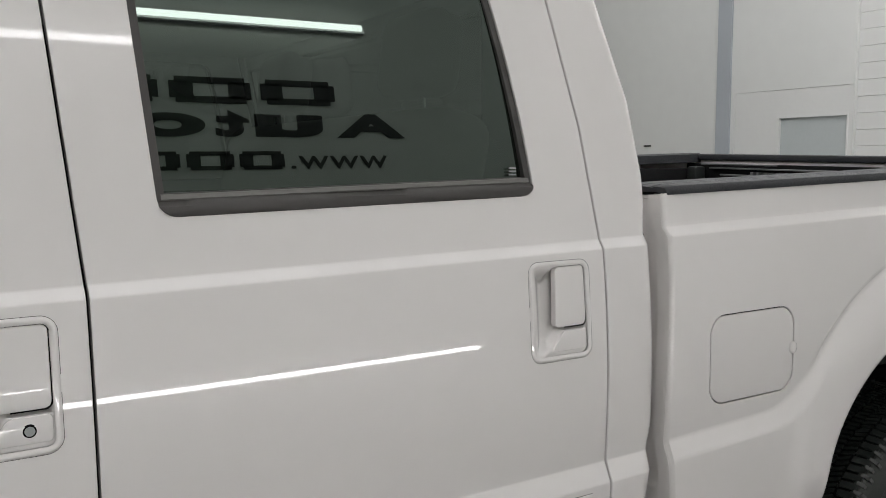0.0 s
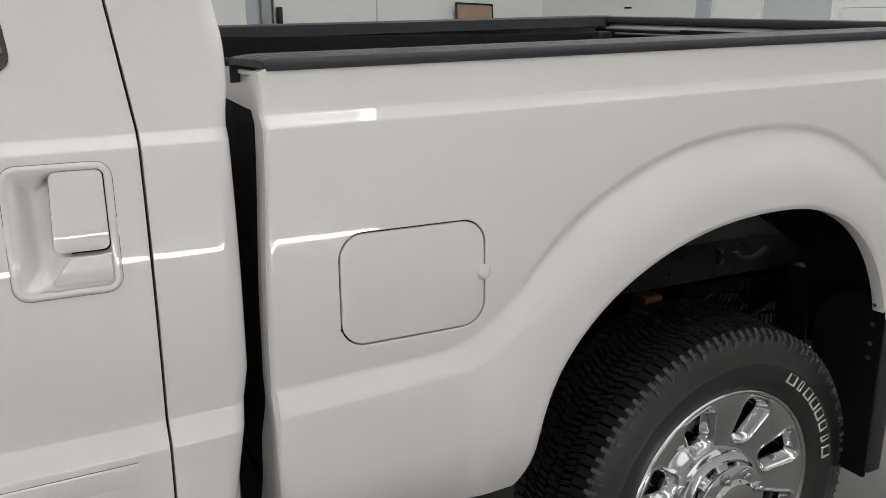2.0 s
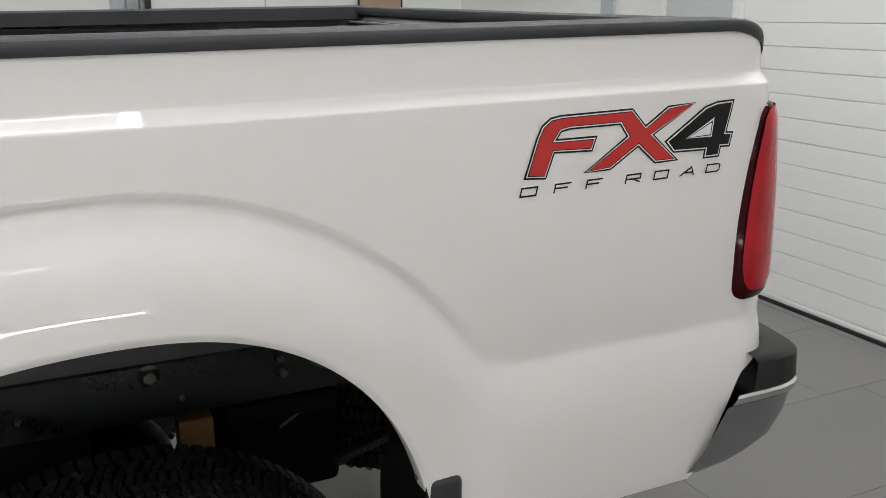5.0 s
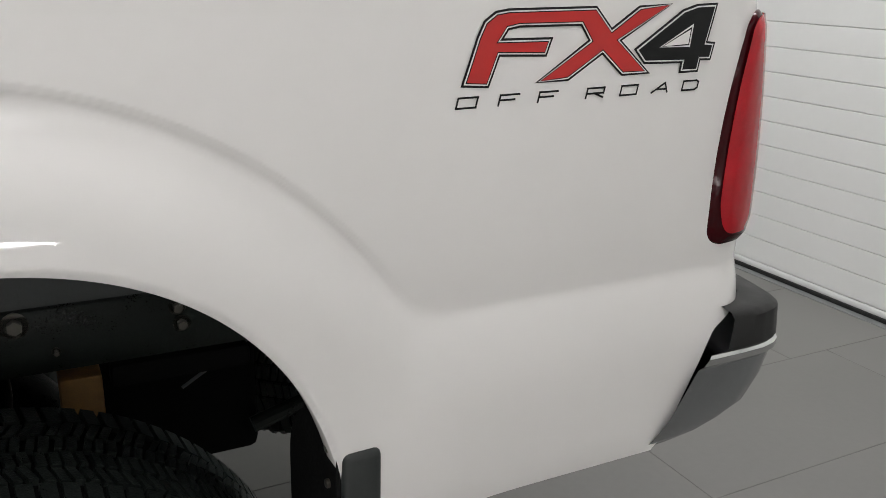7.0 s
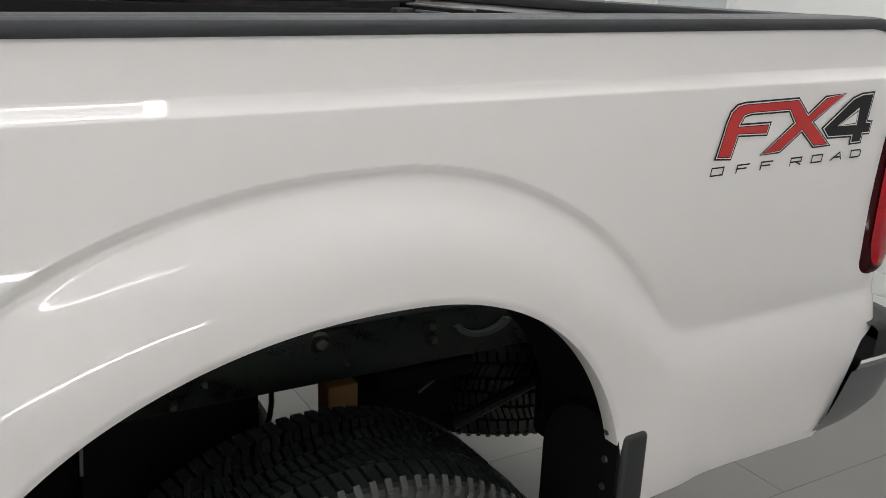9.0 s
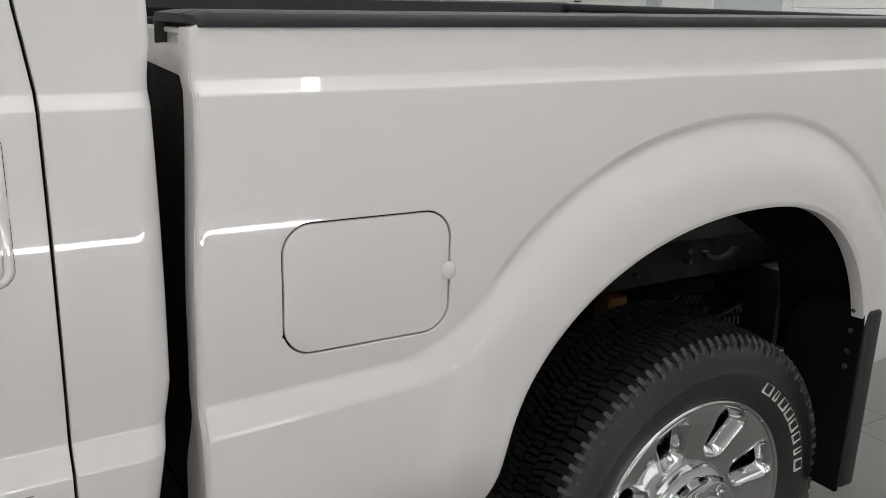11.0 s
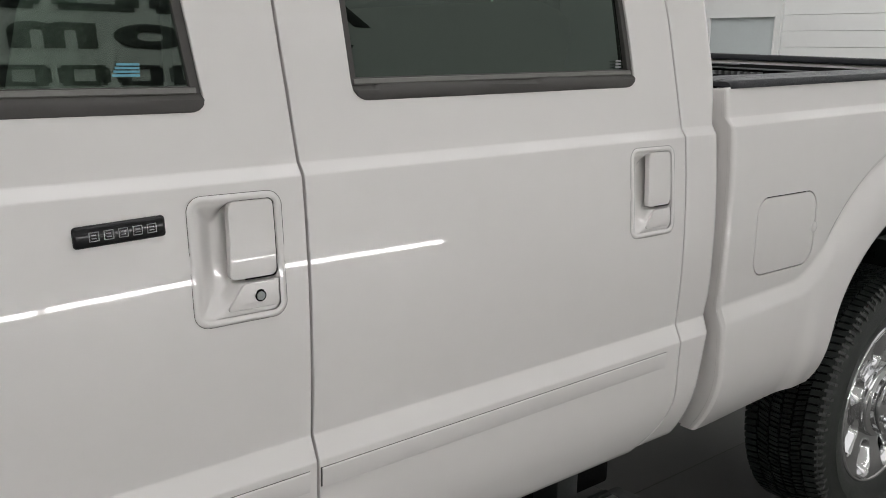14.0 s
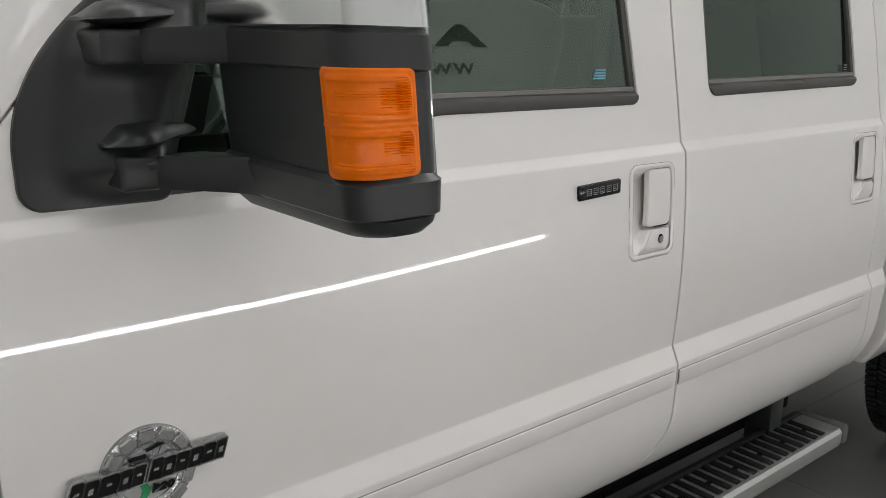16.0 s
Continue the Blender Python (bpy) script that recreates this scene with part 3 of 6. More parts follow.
FIL = (-0.0016, -0.0010, -0.0005, 0.0005, 0.0010, 0.0016)


def flare_depth(x, z):
    """Distance inside the outer line of the flare."""
    r = arch_out(x, z)
    e = 1e-4
    gx = (arch_out(x + e, z) - arch_out(x - e, z)) / (2 * e)
    gz = (arch_out(x, z + e) - arch_out(x, z - e)) / (2 * e)
    return (1 - r) / max(0.8, math.hypot(gx, gz))


def upper_y(x, z, d2):
    """The side above the lower line, carried on straight below it."""
    c1, c2, l1 = line_c1(x), line_c2(x), line_l1(x)
    if z > c2:
        return base_y(x, z)
    y = 0.25 * (max(z, l1) - 1.09) ** 2
    return y * (1 - smooth01(d2 / 0.05)) if z < 1.09 else y


def step_out(d, bw, w2, top, bow):
    """How far the side stands out at the distance d past the lower line or the flare's outer line."""
    if d <= 0:
        return 0.0
    e = min(max(0.0, d - bw), 0.14)
    flare = 0.0166 * min(1.0, d / bw) + 0.16 * e - 0.45 * e * e
    reach = 2.6 * bw
    plain = 0.0166 * min(1.0, d / bw) + 0.010 * (1 - math.exp(-max(0.0, d - bw) / 0.09)) - 0.02 * max(0.0, d - bw)
    bowed = 0.150 * reach * (1 - (1 - min(d, reach) / reach) ** 2)
    band = w2 * flare + (1 - w2) * (bow * bowed + (1 - bow) * plain)
    if top <= 0:
        return band
    return band * (1 - top) + top * (0.025 * (1 - (1 - min(1.0, max(0.0, d - 0.014) / 0.12)) ** 2) - 0.0082 * (1 - math.exp(-d / 0.0080)) * math.exp(-(d / 0.060) ** 2) + 0.03 * d)


# same facet at the lower lines, shaped to hold a bright line
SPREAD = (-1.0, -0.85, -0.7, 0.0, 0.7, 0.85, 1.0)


def bed_y(x, z):
    d1 = line_l1(x) - z
    d2 = flare_depth(x, z)
    rear = smooth01((x - 0.05) / 0.35)
    k = 0.10 - 0.05 * rear
    h = max(0.0, min(1.0, 0.5 + 0.5 * (d2 - d1) / k))
    d = d1 * (1 - h) + d2 * h + k * h * (1 - h)
    w2 = smooth01((d2 + 0.03) / 0.10)
    bw = 0.039 + 0.02 * smooth01((x - 0.2) / 0.4)
    top = smooth01((z - 0.99) / 0.12)
    r = 0.0043 + 0.0010 * smooth01((x - 0.35) / 0.25)
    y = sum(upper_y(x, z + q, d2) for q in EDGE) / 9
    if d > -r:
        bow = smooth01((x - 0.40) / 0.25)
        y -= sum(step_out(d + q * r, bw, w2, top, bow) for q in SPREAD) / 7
    y += 2.0 * max(0.0, 0.80 - z) ** 2
    edge = (arch_in(x, z) - 1) * 0.5
    if edge < 0.014:
        y += 0.005 * (1 - max(edge, 0) / 0.014) ** 2
    # rounded front edge of the box
    q = bed_front(z) + 0.010 - x
    if q > 0:
        y += 0.010 - math.sqrt(max(0.0, 0.010 ** 2 - min(q, 0.00999) ** 2))
    return y


CX, CR = 1.013, 0.088  # start and radius of the rear corner


def on_bed(s, z, out=0.0):
    """A point of the box's skin; past CX the skin turns round the rear corner."""
    if s <= CX:
        return Vector((s, bed_y(s, z) - out, z))
    y = bed_y(CX, z)
    a = (s - CX) / CR
    return Vector((CX + (CR + out) * math.sin(min(a, 1.57)), y + CR - (CR + out) * math.cos(min(a, 1.57)) + max(0.0, a - 1.57) * CR, z))


def on_cab(x, z, out=0.0):
    return Vector((x, soft_y(x, z) - out, z))


def rows_for(x, zb, zt, step):
    """Heights of a column, with fine rows at the character lines."""
    marks = [zb] + [q for q in (line_l2(x), line_l1(x), line_c2(x), line_c1(x)) if zb + 0.02 < q < zt - 0.02] + [zt]
    zs = []
    for k in range(len(marks) - 1):
        a, b = marks[k], marks[k + 1]
        lo = a + (0.0016 if k else 0)
        hi = b - (0.0016 if k < len(marks) - 2 else 0)
        n = max(1, round(step(k)))
        if k:
            zs += [a + d for d in FIL[:-1]]
        zs += [lo + (hi - lo) * j / n for j in range(n)]
    zs.append(marks[-1])
    return zs


def side_cols(xl, xr, zb, zt, dx, counts):
    n = max(2, round((xr(1.1) - xl(1.1)) / dx))
    cols = []
    for i in range(n + 1):
        u = i / n
        xm = xl(1.1) + (xr(1.1) - xl(1.1)) * u
        zz = rows_for(xm, zb(xm) if callable(zb) else zb, zt(xm) if callable(zt) else zt, lambda k: counts[k] if k < len(counts) else 8)
        cols.append([(xl(z) + (xr(z) - xl(z)) * u, z) for z in zz])
    return cols


# ----- pickup box: side skin -----
def bed_front(z):
    return -1.058 - 0.018 * smooth01((1.46 - z) / 0.40)


def bed_rear(z):
    return CX + CR * 1.62 - 0.14 * smooth01((1.018 - z) / 0.088) - 0.47 * max(0.0, 0.945 - z) - 0.007 * smooth01((0.97 - z) / 0.06) - 0.30 * max(0.0, 0.775 - z)


def bed_bottom(x):
    return 0.655 - 0.010 * smooth01((x + 1.0) / 0.4) - 0.028 * smooth01((-0.74 - x) / 0.33) + 0.016 * smooth01((x + 0.82) / 0.25) + 0.089 * smooth01((x + 0.2) / 0.9)


def bed_top(x):
    return 1.474 + 0.0212 * (x + 1.045)


def corner_drop(x):
    """The top edge falls away round the rear corner and at the front edge."""
    return 0.040 * max(0.0, (x - 0.985) / 0.12) ** 2 + 0.015 * smooth01((-1.040 - x) / 0.034)


def fuel_g(x, z):
    return rounded((x + 0.683, -0.9585 - x, z - 1.206, 1.009 - z), 0.046)


def bed_keep(s, z):
    k = (arch_in(s, z) - 1) * 0.45
    if abs(s + 0.82) < 0.2:
        k = min(k, fuel_g(s, z))
    if s < -0.4:  # rounded lower front corner of the arch
        k = min(k, -rounded((s + 0.595 - 0.40 * (z - 0.70), 0.640 - z), 0.035) if z < 0.74 and s > -0.72 else k)
    return k


def bed_cols():
    xs = [-1.076 + q for q in (0.0, 0.0001, 0.0004, 0.0012, 0.0024, 0.004, 0.006, 0.008, 0.0102, 0.016, 0.023, 0.030)]
    x = -1.038
    while x < CX:
        xs.append(x)
        x += 0.0035 if -0.84 < x < 0.66 else 0.006
    cols = []
    base = xs + [CX + CR * 1.62 * k / 10 for k in range(11)]
    lo, hi = base[0], base[-1]
    for s in base:
        u = (s - lo) / (hi - lo)
        zz = rows_for(min(s, CX), bed_bottom(s), bed_top(s), lambda k: (76, 10, 124, 4, 10)[k])
        col = []
        for z in zz:
            e0, e1 = bed_front(z) - lo, bed_rear(z) - hi
            w0 = max(0.0, 1 - (s - lo) / 0.12)
            w1 = max(0.0, 1 - (hi - s) / 0.30)
            col.append((s + e0 * w0 + e1 * w1, z - corner_drop(s) * smooth01((z - 1.42) / 0.07)))
        cols.append(col)
    return cols


def bed_normal(p):
    """Outward direction of the box side at a point of it."""
    if p.x > CX - 0.002 or p.x < bed_front(p.z) + 0.012:
        return None
    e = 0.0006
    return Vector((bed_y(p.x + e, p.z) - bed_y(p.x - e, p.z), -2 * e, bed_y(p.x, p.z + e) - bed_y(p.x, p.z - e))).normalized()


bed_side = part("box_side", cut_grid(bed_cols(), bed_keep, on_bed, 0.0044, lip=0.03, edge=0.0011), PAINT, truck, "pearl white box side with a flared arch", normals=bed_normal)
mirror(bed_side)

# fuel door with its finger tab
n = 34
cols = [[(-0.968 + 0.288 * i / n, 1.004 + 0.207 * j / 26) for j in range(27)] for i in range(n + 1)]
fuel = part("fuel_door", cut_grid(cols, lambda x, z: -fuel_g(x, z) - 0.0050, lambda x, z: on_bed(x, z, -0.0006), 0.0082, lip=0.005, edge=0.0010), PAINT, truck)
bm = bmesh.new()
bmesh.ops.create_uvsphere(bm, u_segments=18, v_segments=12, radius=1.0)
bmesh.ops.transform(bm, matrix=Matrix.Translation((-0.687, bed_y(-0.69, 1.107) + 0.0015, 1.107)) @ Matrix.Diagonal((0.014, 0.006, 0.015, 1)), verts=bm.verts)
part("finger_tab", bm, PAINT, fuel)
# dark slab added behind the fuel door to give its gap a shade colour
part("fuel_pocket", box_bm(-0.985, -0.665, 0.0235, 0.045, 0.99, 1.227), DARK, truck, smooth=0)

# inner box: walls, floor, headboard
for nm, a in (("inner_side", (-1.03, 0.98, 0.17, 0.205, 1.175, 1.455)), ("headboard", (-1.05, -1.01, 0.06, 2 * MID - 0.06, 0.70, 1.47)), ("box_floor", (-1.03, 1.02, 0.445, 2 * MID - 0.445, 0.97, 1.0))):
    ob = part(nm, box_bm(*a, bev=0.006), LINER, truck)
    if nm == "inner_side":
        q = mirror(ob)
        q.location.z += 0.03
# white front wall of the box with its seam
rings = []
for k in range(83):
    z = 0.628 + (1.458 - 0.628) * k / 82
    b = bed_y(bed_front(z) + 0.0001, z) - 0.0005
    wide = 0.077 + 0.24 * (z > 1.399) + 0.06 * smooth01((0.95 - z) / 0.16)
    x = bed_front(z) - 0.0005
    back = 0.008
    rings.append([(x, b, z), (x - 0.0006, b + 0.008, z), (x + 0.3 * back, b + 0.0105, z), (x + back, b + 0.014, z), (x + back, b + wide, z), (x + back + 0.012, b + wide, z), (x + back + 0.012, b + 0.016, z), (x + 0.012, b + 0.002, z)])
mirror(part("box_front_flange", loft(bmesh.new(), rings), PAINT, truck))
# near-black sheet behind the flange: the gap's shade put into colour
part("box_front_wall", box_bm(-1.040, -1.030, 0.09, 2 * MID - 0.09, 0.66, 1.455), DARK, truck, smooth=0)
part("box_front_top", box_bm(-1.0545, -1.00, 0.074, 2 * MID - 0.074, 1.452, 1.4605, bev=0.003), PAINT, truck)


# rail cap over the box side
def rail_z(x):
    return bed_top(x) - 1.474 - corner_drop(x)


def rail_ring(x, drop=0.0, inn=0.0):
    z = 1.462 + rail_z(x)
    o = base_y(x, z) - 0.004 + inn
    prof = [(o, z - drop), (o - 0.002, z + 0.004), (o - 0.001, z + 0.012), (o + 0.003, z + 0.018), (o + 0.010, z + 0.0205), (o + 0.026, z + 0.0215), (o + 0.028, z + 0.0190), (o + 0.031, z + 0.0190),
            (o + 0.033, z + 0.0215), (o + 0.060, z + 0.022), (o + 0.062, z + 0.0195), (o + 0.065, z + 0.0195), (o + 0.067, z + 0.022), (o + 0.132, z + 0.022), (o + 0.142, z + 0.017), (o + 0.144, z - 0.022), (o + 0.138, z - 0.024), (o + 0.136, z + 0.010), (o + 0.02, z + 0.010), (o + 0.006, z + 0.004), (o + 0.004, z - drop)]
    return [(x, a, b) for a, b in prof]


rings = []
for s in [-1.046, -1.043, -1.036, -1.02] + [-1.0 + 0.05 * k for k in range(40)] + [0.97, 0.985, 1.0, 1.015, 1.03, 1.045, 1.06, 1.075, 1.09, 1.10, 1.108]:
    q = max(0.0, (-1.034 - s) / 0.012)
    a = max(0.0, (s - CX) / CR)
    t = max(0.0, (s - 0.985) / 0.123)
    r = rail_ring(s, drop=0.006 * t, inn=0.006 * q * q)
    x = min(s, CX) + CR * math.sin(a) * (s > CX)
    o = r[0][1]
    rings.append([(x - 0.02 * q * min(1.0, (b - o) / 0.05), o + (b - o) * (1 - 0.72 * t) + CR * (1 - math.cos(a)), c - 0.004 * q * (c > 1.47)) for _, b, c in r])
cap = part("rail_cap", loft(bmesh.new(), rings), RAIL, truck, "black plastic box rail cap")
CANT = Matrix.Translation((0, 0.05, 1.49)) @ Matrix.Rotation(radians(1.0), 4, "X") @ Matrix.Translation((0, -0.05, -1.49))
far_cap = mirror(cap)
far_cap.matrix_basis = CANT @ far_cap.matrix_basis

# tailgate with a ribbed step strip and black cap
TZ = 1.507
tg = part("tailgate", box_bm(0.985, 1.062, 0.11, 2 * MID - 0.11, 0.93, TZ - 0.012, bev=0.012), PAINT, truck, "pearl white tailgate, closed")
part("tailgate_cap", box_bm(0.965, 1.072, 0.10, 2 * MID - 0.10, TZ - 0.012, TZ + 0.016, bev=0.008), RAIL, tg)
part("tailgate_liner", box_bm(0.955, 0.985, 0.13, 2 * MID - 0.13, 0.98, TZ - 0.03, bev=0.006), LINER, tg)
part("step_bar", box_bm(0.930, 0.955, 0.62, 1.70, TZ - 0.055, TZ - 0.048, bev=0.002), GREYM, tg)
bm = bmesh.new()
for k in range(30):
    yy = 0.42 + 0.035 * k
    if not 20 <= k < 22:
        add_box(bm, 0.925, 0.957, yy, yy + 0.016, TZ - 0.085, TZ - 0.066, bev=0.002, seg=1)
part("step_grips", bm, GREYM, tg, "row of small grey grip blocks", kind="stuff")
for yy, ln in ((1.30, 0.44), (1.42, 0.20)):
    part("step_rail", box_bm(0.915, 0.925, yy, yy + ln, TZ - 0.035 - 0.05 * (ln < 0.3), TZ - 0.028 - 0.05 * (ln < 0.3), bev=0.002), GREYM, tg)
part("latch", box_bm(0.88, 0.955, 1.74, 1.80, 1.36, TZ - 0.045, bev=0.012), PLASTIC, tg)
tg.matrix_basis = CANT @ tg.matrix_basis


# tail light on the rear corner
def lamp_g(s, z, d=0.0):
    left = 0.988 + 0.055 * max(0.0, (z - 1.13) / 0.255) ** 2
    return rounded((left - s + d, s - (CX + CR * 1.55) + d, z - 1.390 + d, 1.062 - z + d), 0.026)


cols = [[(0.978 + (CR * 1.57 + 0.035) * i / 28, 1.054 + 0.345 * j / 60)  for j in range(61)] for i in range(29)]
lampbase = part("tail_light", cut_grid(cols, lambda s, z: -lamp_g(s, z), lambda s, z: on_bed(s, z, 0.004 + 0.007 * smooth01(-lamp_g(s, z) / 0.012)), 0.0058, lip=0.012, edge=0.001, lip_dir=(-0.7, 0.7, 0)), LENS_D, truck, "dark red tail light")
mirror(lampbase)
def lens_g(s, z):
    """The bright lens: a dark band stays along the front edge, wider at the foot."""
    left = 0.993 + 0.046 * max(0.0, (z - 1.13) / 0.255) ** 2 + 0.010 * smooth01((1.13 - z) / 0.05)
    return rounded((left - s, s - (CX + CR * 1.53), z - 1.386, 1.078 - z), 0.022)


cols = [[(0.992 + (CR * 1.5 + 0.015) * i / 28, 1.06 + 0.335 * j / 70) for j in range(71)] for i in range(29)]
part("lens", cut_grid(cols, lambda s, z: -lens_g(s, z), lambda s, z: on_bed(s, z, 0.0112 + 0.003 * smooth01(-lens_g(s, z) / 0.02) + 0.00012 * math.sin(z * 400)), 0.0058), LENS_R, lampbase, "bright red ribbed lens")


# decal on the box side
def decal(name, outline, depth, material, parent, cuts=3):
    return part(name, poly_fill(bmesh.new(), outline, lambda a, b: on_bed(a, b, depth), cuts), material, parent, smooth=60)


FX = [(0.576, 1.301), (0.599, 1.358), (0.609, 1.376), (0.625, 1.387), (0.643, 1.390), (0.772, 1.394), (0.795, 1.368), (0.839, 1.395), (0.895, 1.398), (0.811, 1.352), (0.858, 1.310), (0.811, 1.308), (0.780, 1.335), (0.728, 1.304), (0.679, 1.303), (0.758, 1.353), (0.747, 1.370),
      (0.658, 1.368), (0.643, 1.365), (0.636, 1.356), (0.706, 1.357), (0.696, 1.334), (0.630, 1.335), (0.614, 1.299)]
F4 = [(0.974, 1.400), (0.937, 1.398), (0.912, 1.391), (0.830, 1.341), (0.847, 1.322), (0.909, 1.322), (0.906, 1.309), (0.940, 1.310), (0.944, 1.325), (0.962, 1.325), (0.970, 1.349), (0.956, 1.350)]
TRI = [(0.930, 1.373), (0.872, 1.343), (0.9235, 1.343)]
dec = decal("side_decal", FX, 0.0014, BLACKV, truck)
tagged(dec, "red and black sports decal on the box side")
decal("decal_border", inset(FX, 0.0027), 0.0019, SILVERV, dec)
decal("decal_edge", inset(FX, 0.0043), 0.0022, BLACKV, dec)
decal("decal_fill", inset(FX, 0.0055), 0.0025, RED, dec)
d4 = decal("side_decal", F4, 0.0016, BLACKV, truck)
decal("decal_border", inset(F4, 0.0028), 0.0021, SILVERV, d4)
decal("decal_fill", inset(F4, 0.0046), 0.0026, BLACKV, d4)
decal("decal_border", TRI, 0.0029, SILVERV, d4, 2)
decal("decal_edge", inset(TRI, 0.0022), 0.0032, BLACKV, d4, 2)
decal("decal_fill", inset(TRI, 0.0040), 0.0035, PAINT, d4, 2)
STROKES = {
    "O": (((0, 0), (1, 0)), ((1, 0), (1, 1)), ((1, 1), (0, 1)), ((0, 1), (0, 0))),
    "F": (((0, 0), (0, 1)), ((0, 1), (1, 1)), ((0, 0.5), (0.8, 0.5))),
    "R": (((0, 0), (0, 1)), ((0, 1), (1, 1)), ((1, 1), (1, 0.45)), ((1, 0.45), (0, 0.45)), ((0.45, 0.45), (1, 0))),
    "A": (((0, 0), (0.75, 1)), ((0.75, 1), (1.0, 0)), ((0.25, 0.33), (0.92, 0.33))),
    "D": (((0, 0), (0.85, 0)), ((0.85, 0), (1, 0.2)), ((1, 0.2), (1, 0.85)), ((1, 0.85), (0.85, 1)), ((0.85, 1), (0, 1)), ((0, 1), (0, 0))),
}


def letter_bm(kind, s0, wide, high):
    """One letter of the words OFF ROAD as thin strokes laid on the box side."""
    bm = bmesh.new()
    for (a0, b0), (a1, b1) in STROKES[kind]:
        q = [Vector((s0 + a * wide + 0.30 * b * high, b * high)) for a, b in ((a0, b0), (a1, b1))]
        d = (q[1] - q[0]).normalized() * 0.0012
        n_ = Vector((-d.y, d.x))
        vs = []
        for p in (q[0] - d - n_, q[1] + d - n_, q[1] + d + n_, q[0] - d + n_):
            vs.append(bm.verts.new(on_bed(p.x, 1.2768 + 0.0284 * (p.x - 0.571) + p.y, 0.0016)))
        bm.faces.new(vs)
    return bm


for kind, s0 in (("O", 0.5695), ("F", 0.627), ("F", 0.683), ("R", 0.755), ("O", 0.809), ("A", 0.861), ("D", 0.913)):
    part("decal_letter", letter_bm(kind, s0, 0.0265, 0.0118), BLACKV, dec, smooth=0)


# rear bumper: black step pad over chrome
PLAN = ((0.988, -0.037), (1.05, -0.037), (1.09, -0.035), (1.118, -0.028), (1.138, -0.017), (1.152, 0.0), (1.163, 0.025), (1.174, 0.07), (1.186, 0.14), (1.20, 0.30), (1.215, 0.60), (1.22, 1.0))


def bumper_plan(k, n, z=1.0):
    """Plan of the bumper's outer face from the near corner to the far one."""
    t = k / n
    q = (t if t < 0.5 else 1 - t) * 2
    u = q ** 1.5 * (len(PLAN) - 1) if q < 1 else len(PLAN) - 1
    i = min(int(u), len(PLAN) - 2)
    (xa, ya), (xb, yb) = PLAN[i], PLAN[i + 1]
    x, y = xa + (xb - xa) * (u - i), ya + (yb - ya) * (u - i)
    x -= max(0.0, 1 - (x - 0.995) / 0.10) * (0.50 * max(0.0, 0.905 - z) + 0.006 * smooth01((0.904 - z) / 0.02) - 0.036 * smooth01((z - 0.898) / 0.01))
    return x, (y if t <= 0.5 else 2 * MID - y)


bumper = empty("rear_bumper", "chrome rear bumper with a black step pad", "bumper")
bumper.parent = truck
del bumper["category"]
N = 96


def bumper_band(levels):
    rings = []
    for k in range(N + 1):
        ring = []
        for z, shrink, tuck in levels:
            x, y = bumper_plan(k, N, z)
            s = MID + (y - MID) * (1 - shrink)
            ring.append((x - tuck * (x - 0.90 - 0.13 * max(0.0, 1 - max(0.0, x - 0.99) / 0.12)) if tuck > 0 and z > 0.9 else x - tuck * (x - 0.90), s, z))
        rings.append(ring)
    return rings


bm = loft(bmesh.new(), bumper_band([(0.955, 0.10, 0.75), (0.965, 0.06, 0.5), (0.965, 0.02, 0.18), (0.960, 0.006, 0.05), (0.952, 0.0, 0.0), (0.905, -0.003, -0.01), (0.900, 0.0, 0.0)]), closed=False)
part("step_pad", bm, RUBBER, bumper, "black plastic step pad")
bm = loft(bmesh.new(), bumper_band([(0.900, 0.0, 0.0), (0.896, -0.004, -0.02), (0.886, -0.004, -0.02), (0.880, 0.001, 0.01)]), closed=False)
part("bright_edge", bm, CHROME, bumper)
bm = loft(bmesh.new(), bumper_band([(0.880, 0.001, 0.01), (0.84, 0.001, 0.07), (0.803, 0.003, 0.18), (0.783, 0.008, 0.34), (0.767, 0.014, 0.52), (0.757, 0.02, 0.72), (0.752, 0.03, 0.88)]), closed=False)
part("bumper_face", bm, BUMPM, bumper)

# dark strip between the box edge and the bumper, coloured as the gap's shade
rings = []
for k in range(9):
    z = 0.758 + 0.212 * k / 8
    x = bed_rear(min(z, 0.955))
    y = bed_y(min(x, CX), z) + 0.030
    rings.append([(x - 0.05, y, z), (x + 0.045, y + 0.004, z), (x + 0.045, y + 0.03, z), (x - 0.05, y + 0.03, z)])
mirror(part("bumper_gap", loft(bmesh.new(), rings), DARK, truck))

# ----- wheels -----
WX, WZ, WR = 0.0, 0.432, 0.432


def tyre_profile():
    return [(0.262, 0.075), (0.272, 0.055), (0.290, 0.040), (0.318, 0.030), (0.345, 0.026), (0.349, 0.0255), (0.352, 0.0275), (0.375, 0.031), (0.398, 0.038), (0.412, 0.048), (0.420, 0.062), (0.4225, 0.10), (0.423, 0.165), (0.4225, 0.235), (0.420, 0.272), (0.410, 0.287), (0.38, 0.300), (0.33, 0.306), (0.28, 0.29), (0.262, 0.26)]


wheel = empty("wheel", "chrome eight-spoke wheel with an outlined-letter tyre", "wheel")
del wheel["category"]
wheel.parent = truck
wheel.location = (WX, 0, WZ)
part("tyre", revolve(bmesh.new(), tyre_profile(), 96), TYRE, wheel)

# near-black ring under the blocks: groove shade put into colour
part("tread_base", revolve(bmesh.new(), [(0.4208, 0.064), (0.4240, 0.10), (0.4245, 0.165), (0.4240, 0.235), (0.4208, 0.270)], 96), DARK, wheel)

# tread blocks: two shoulders and three ribs
bm = bmesh.new()


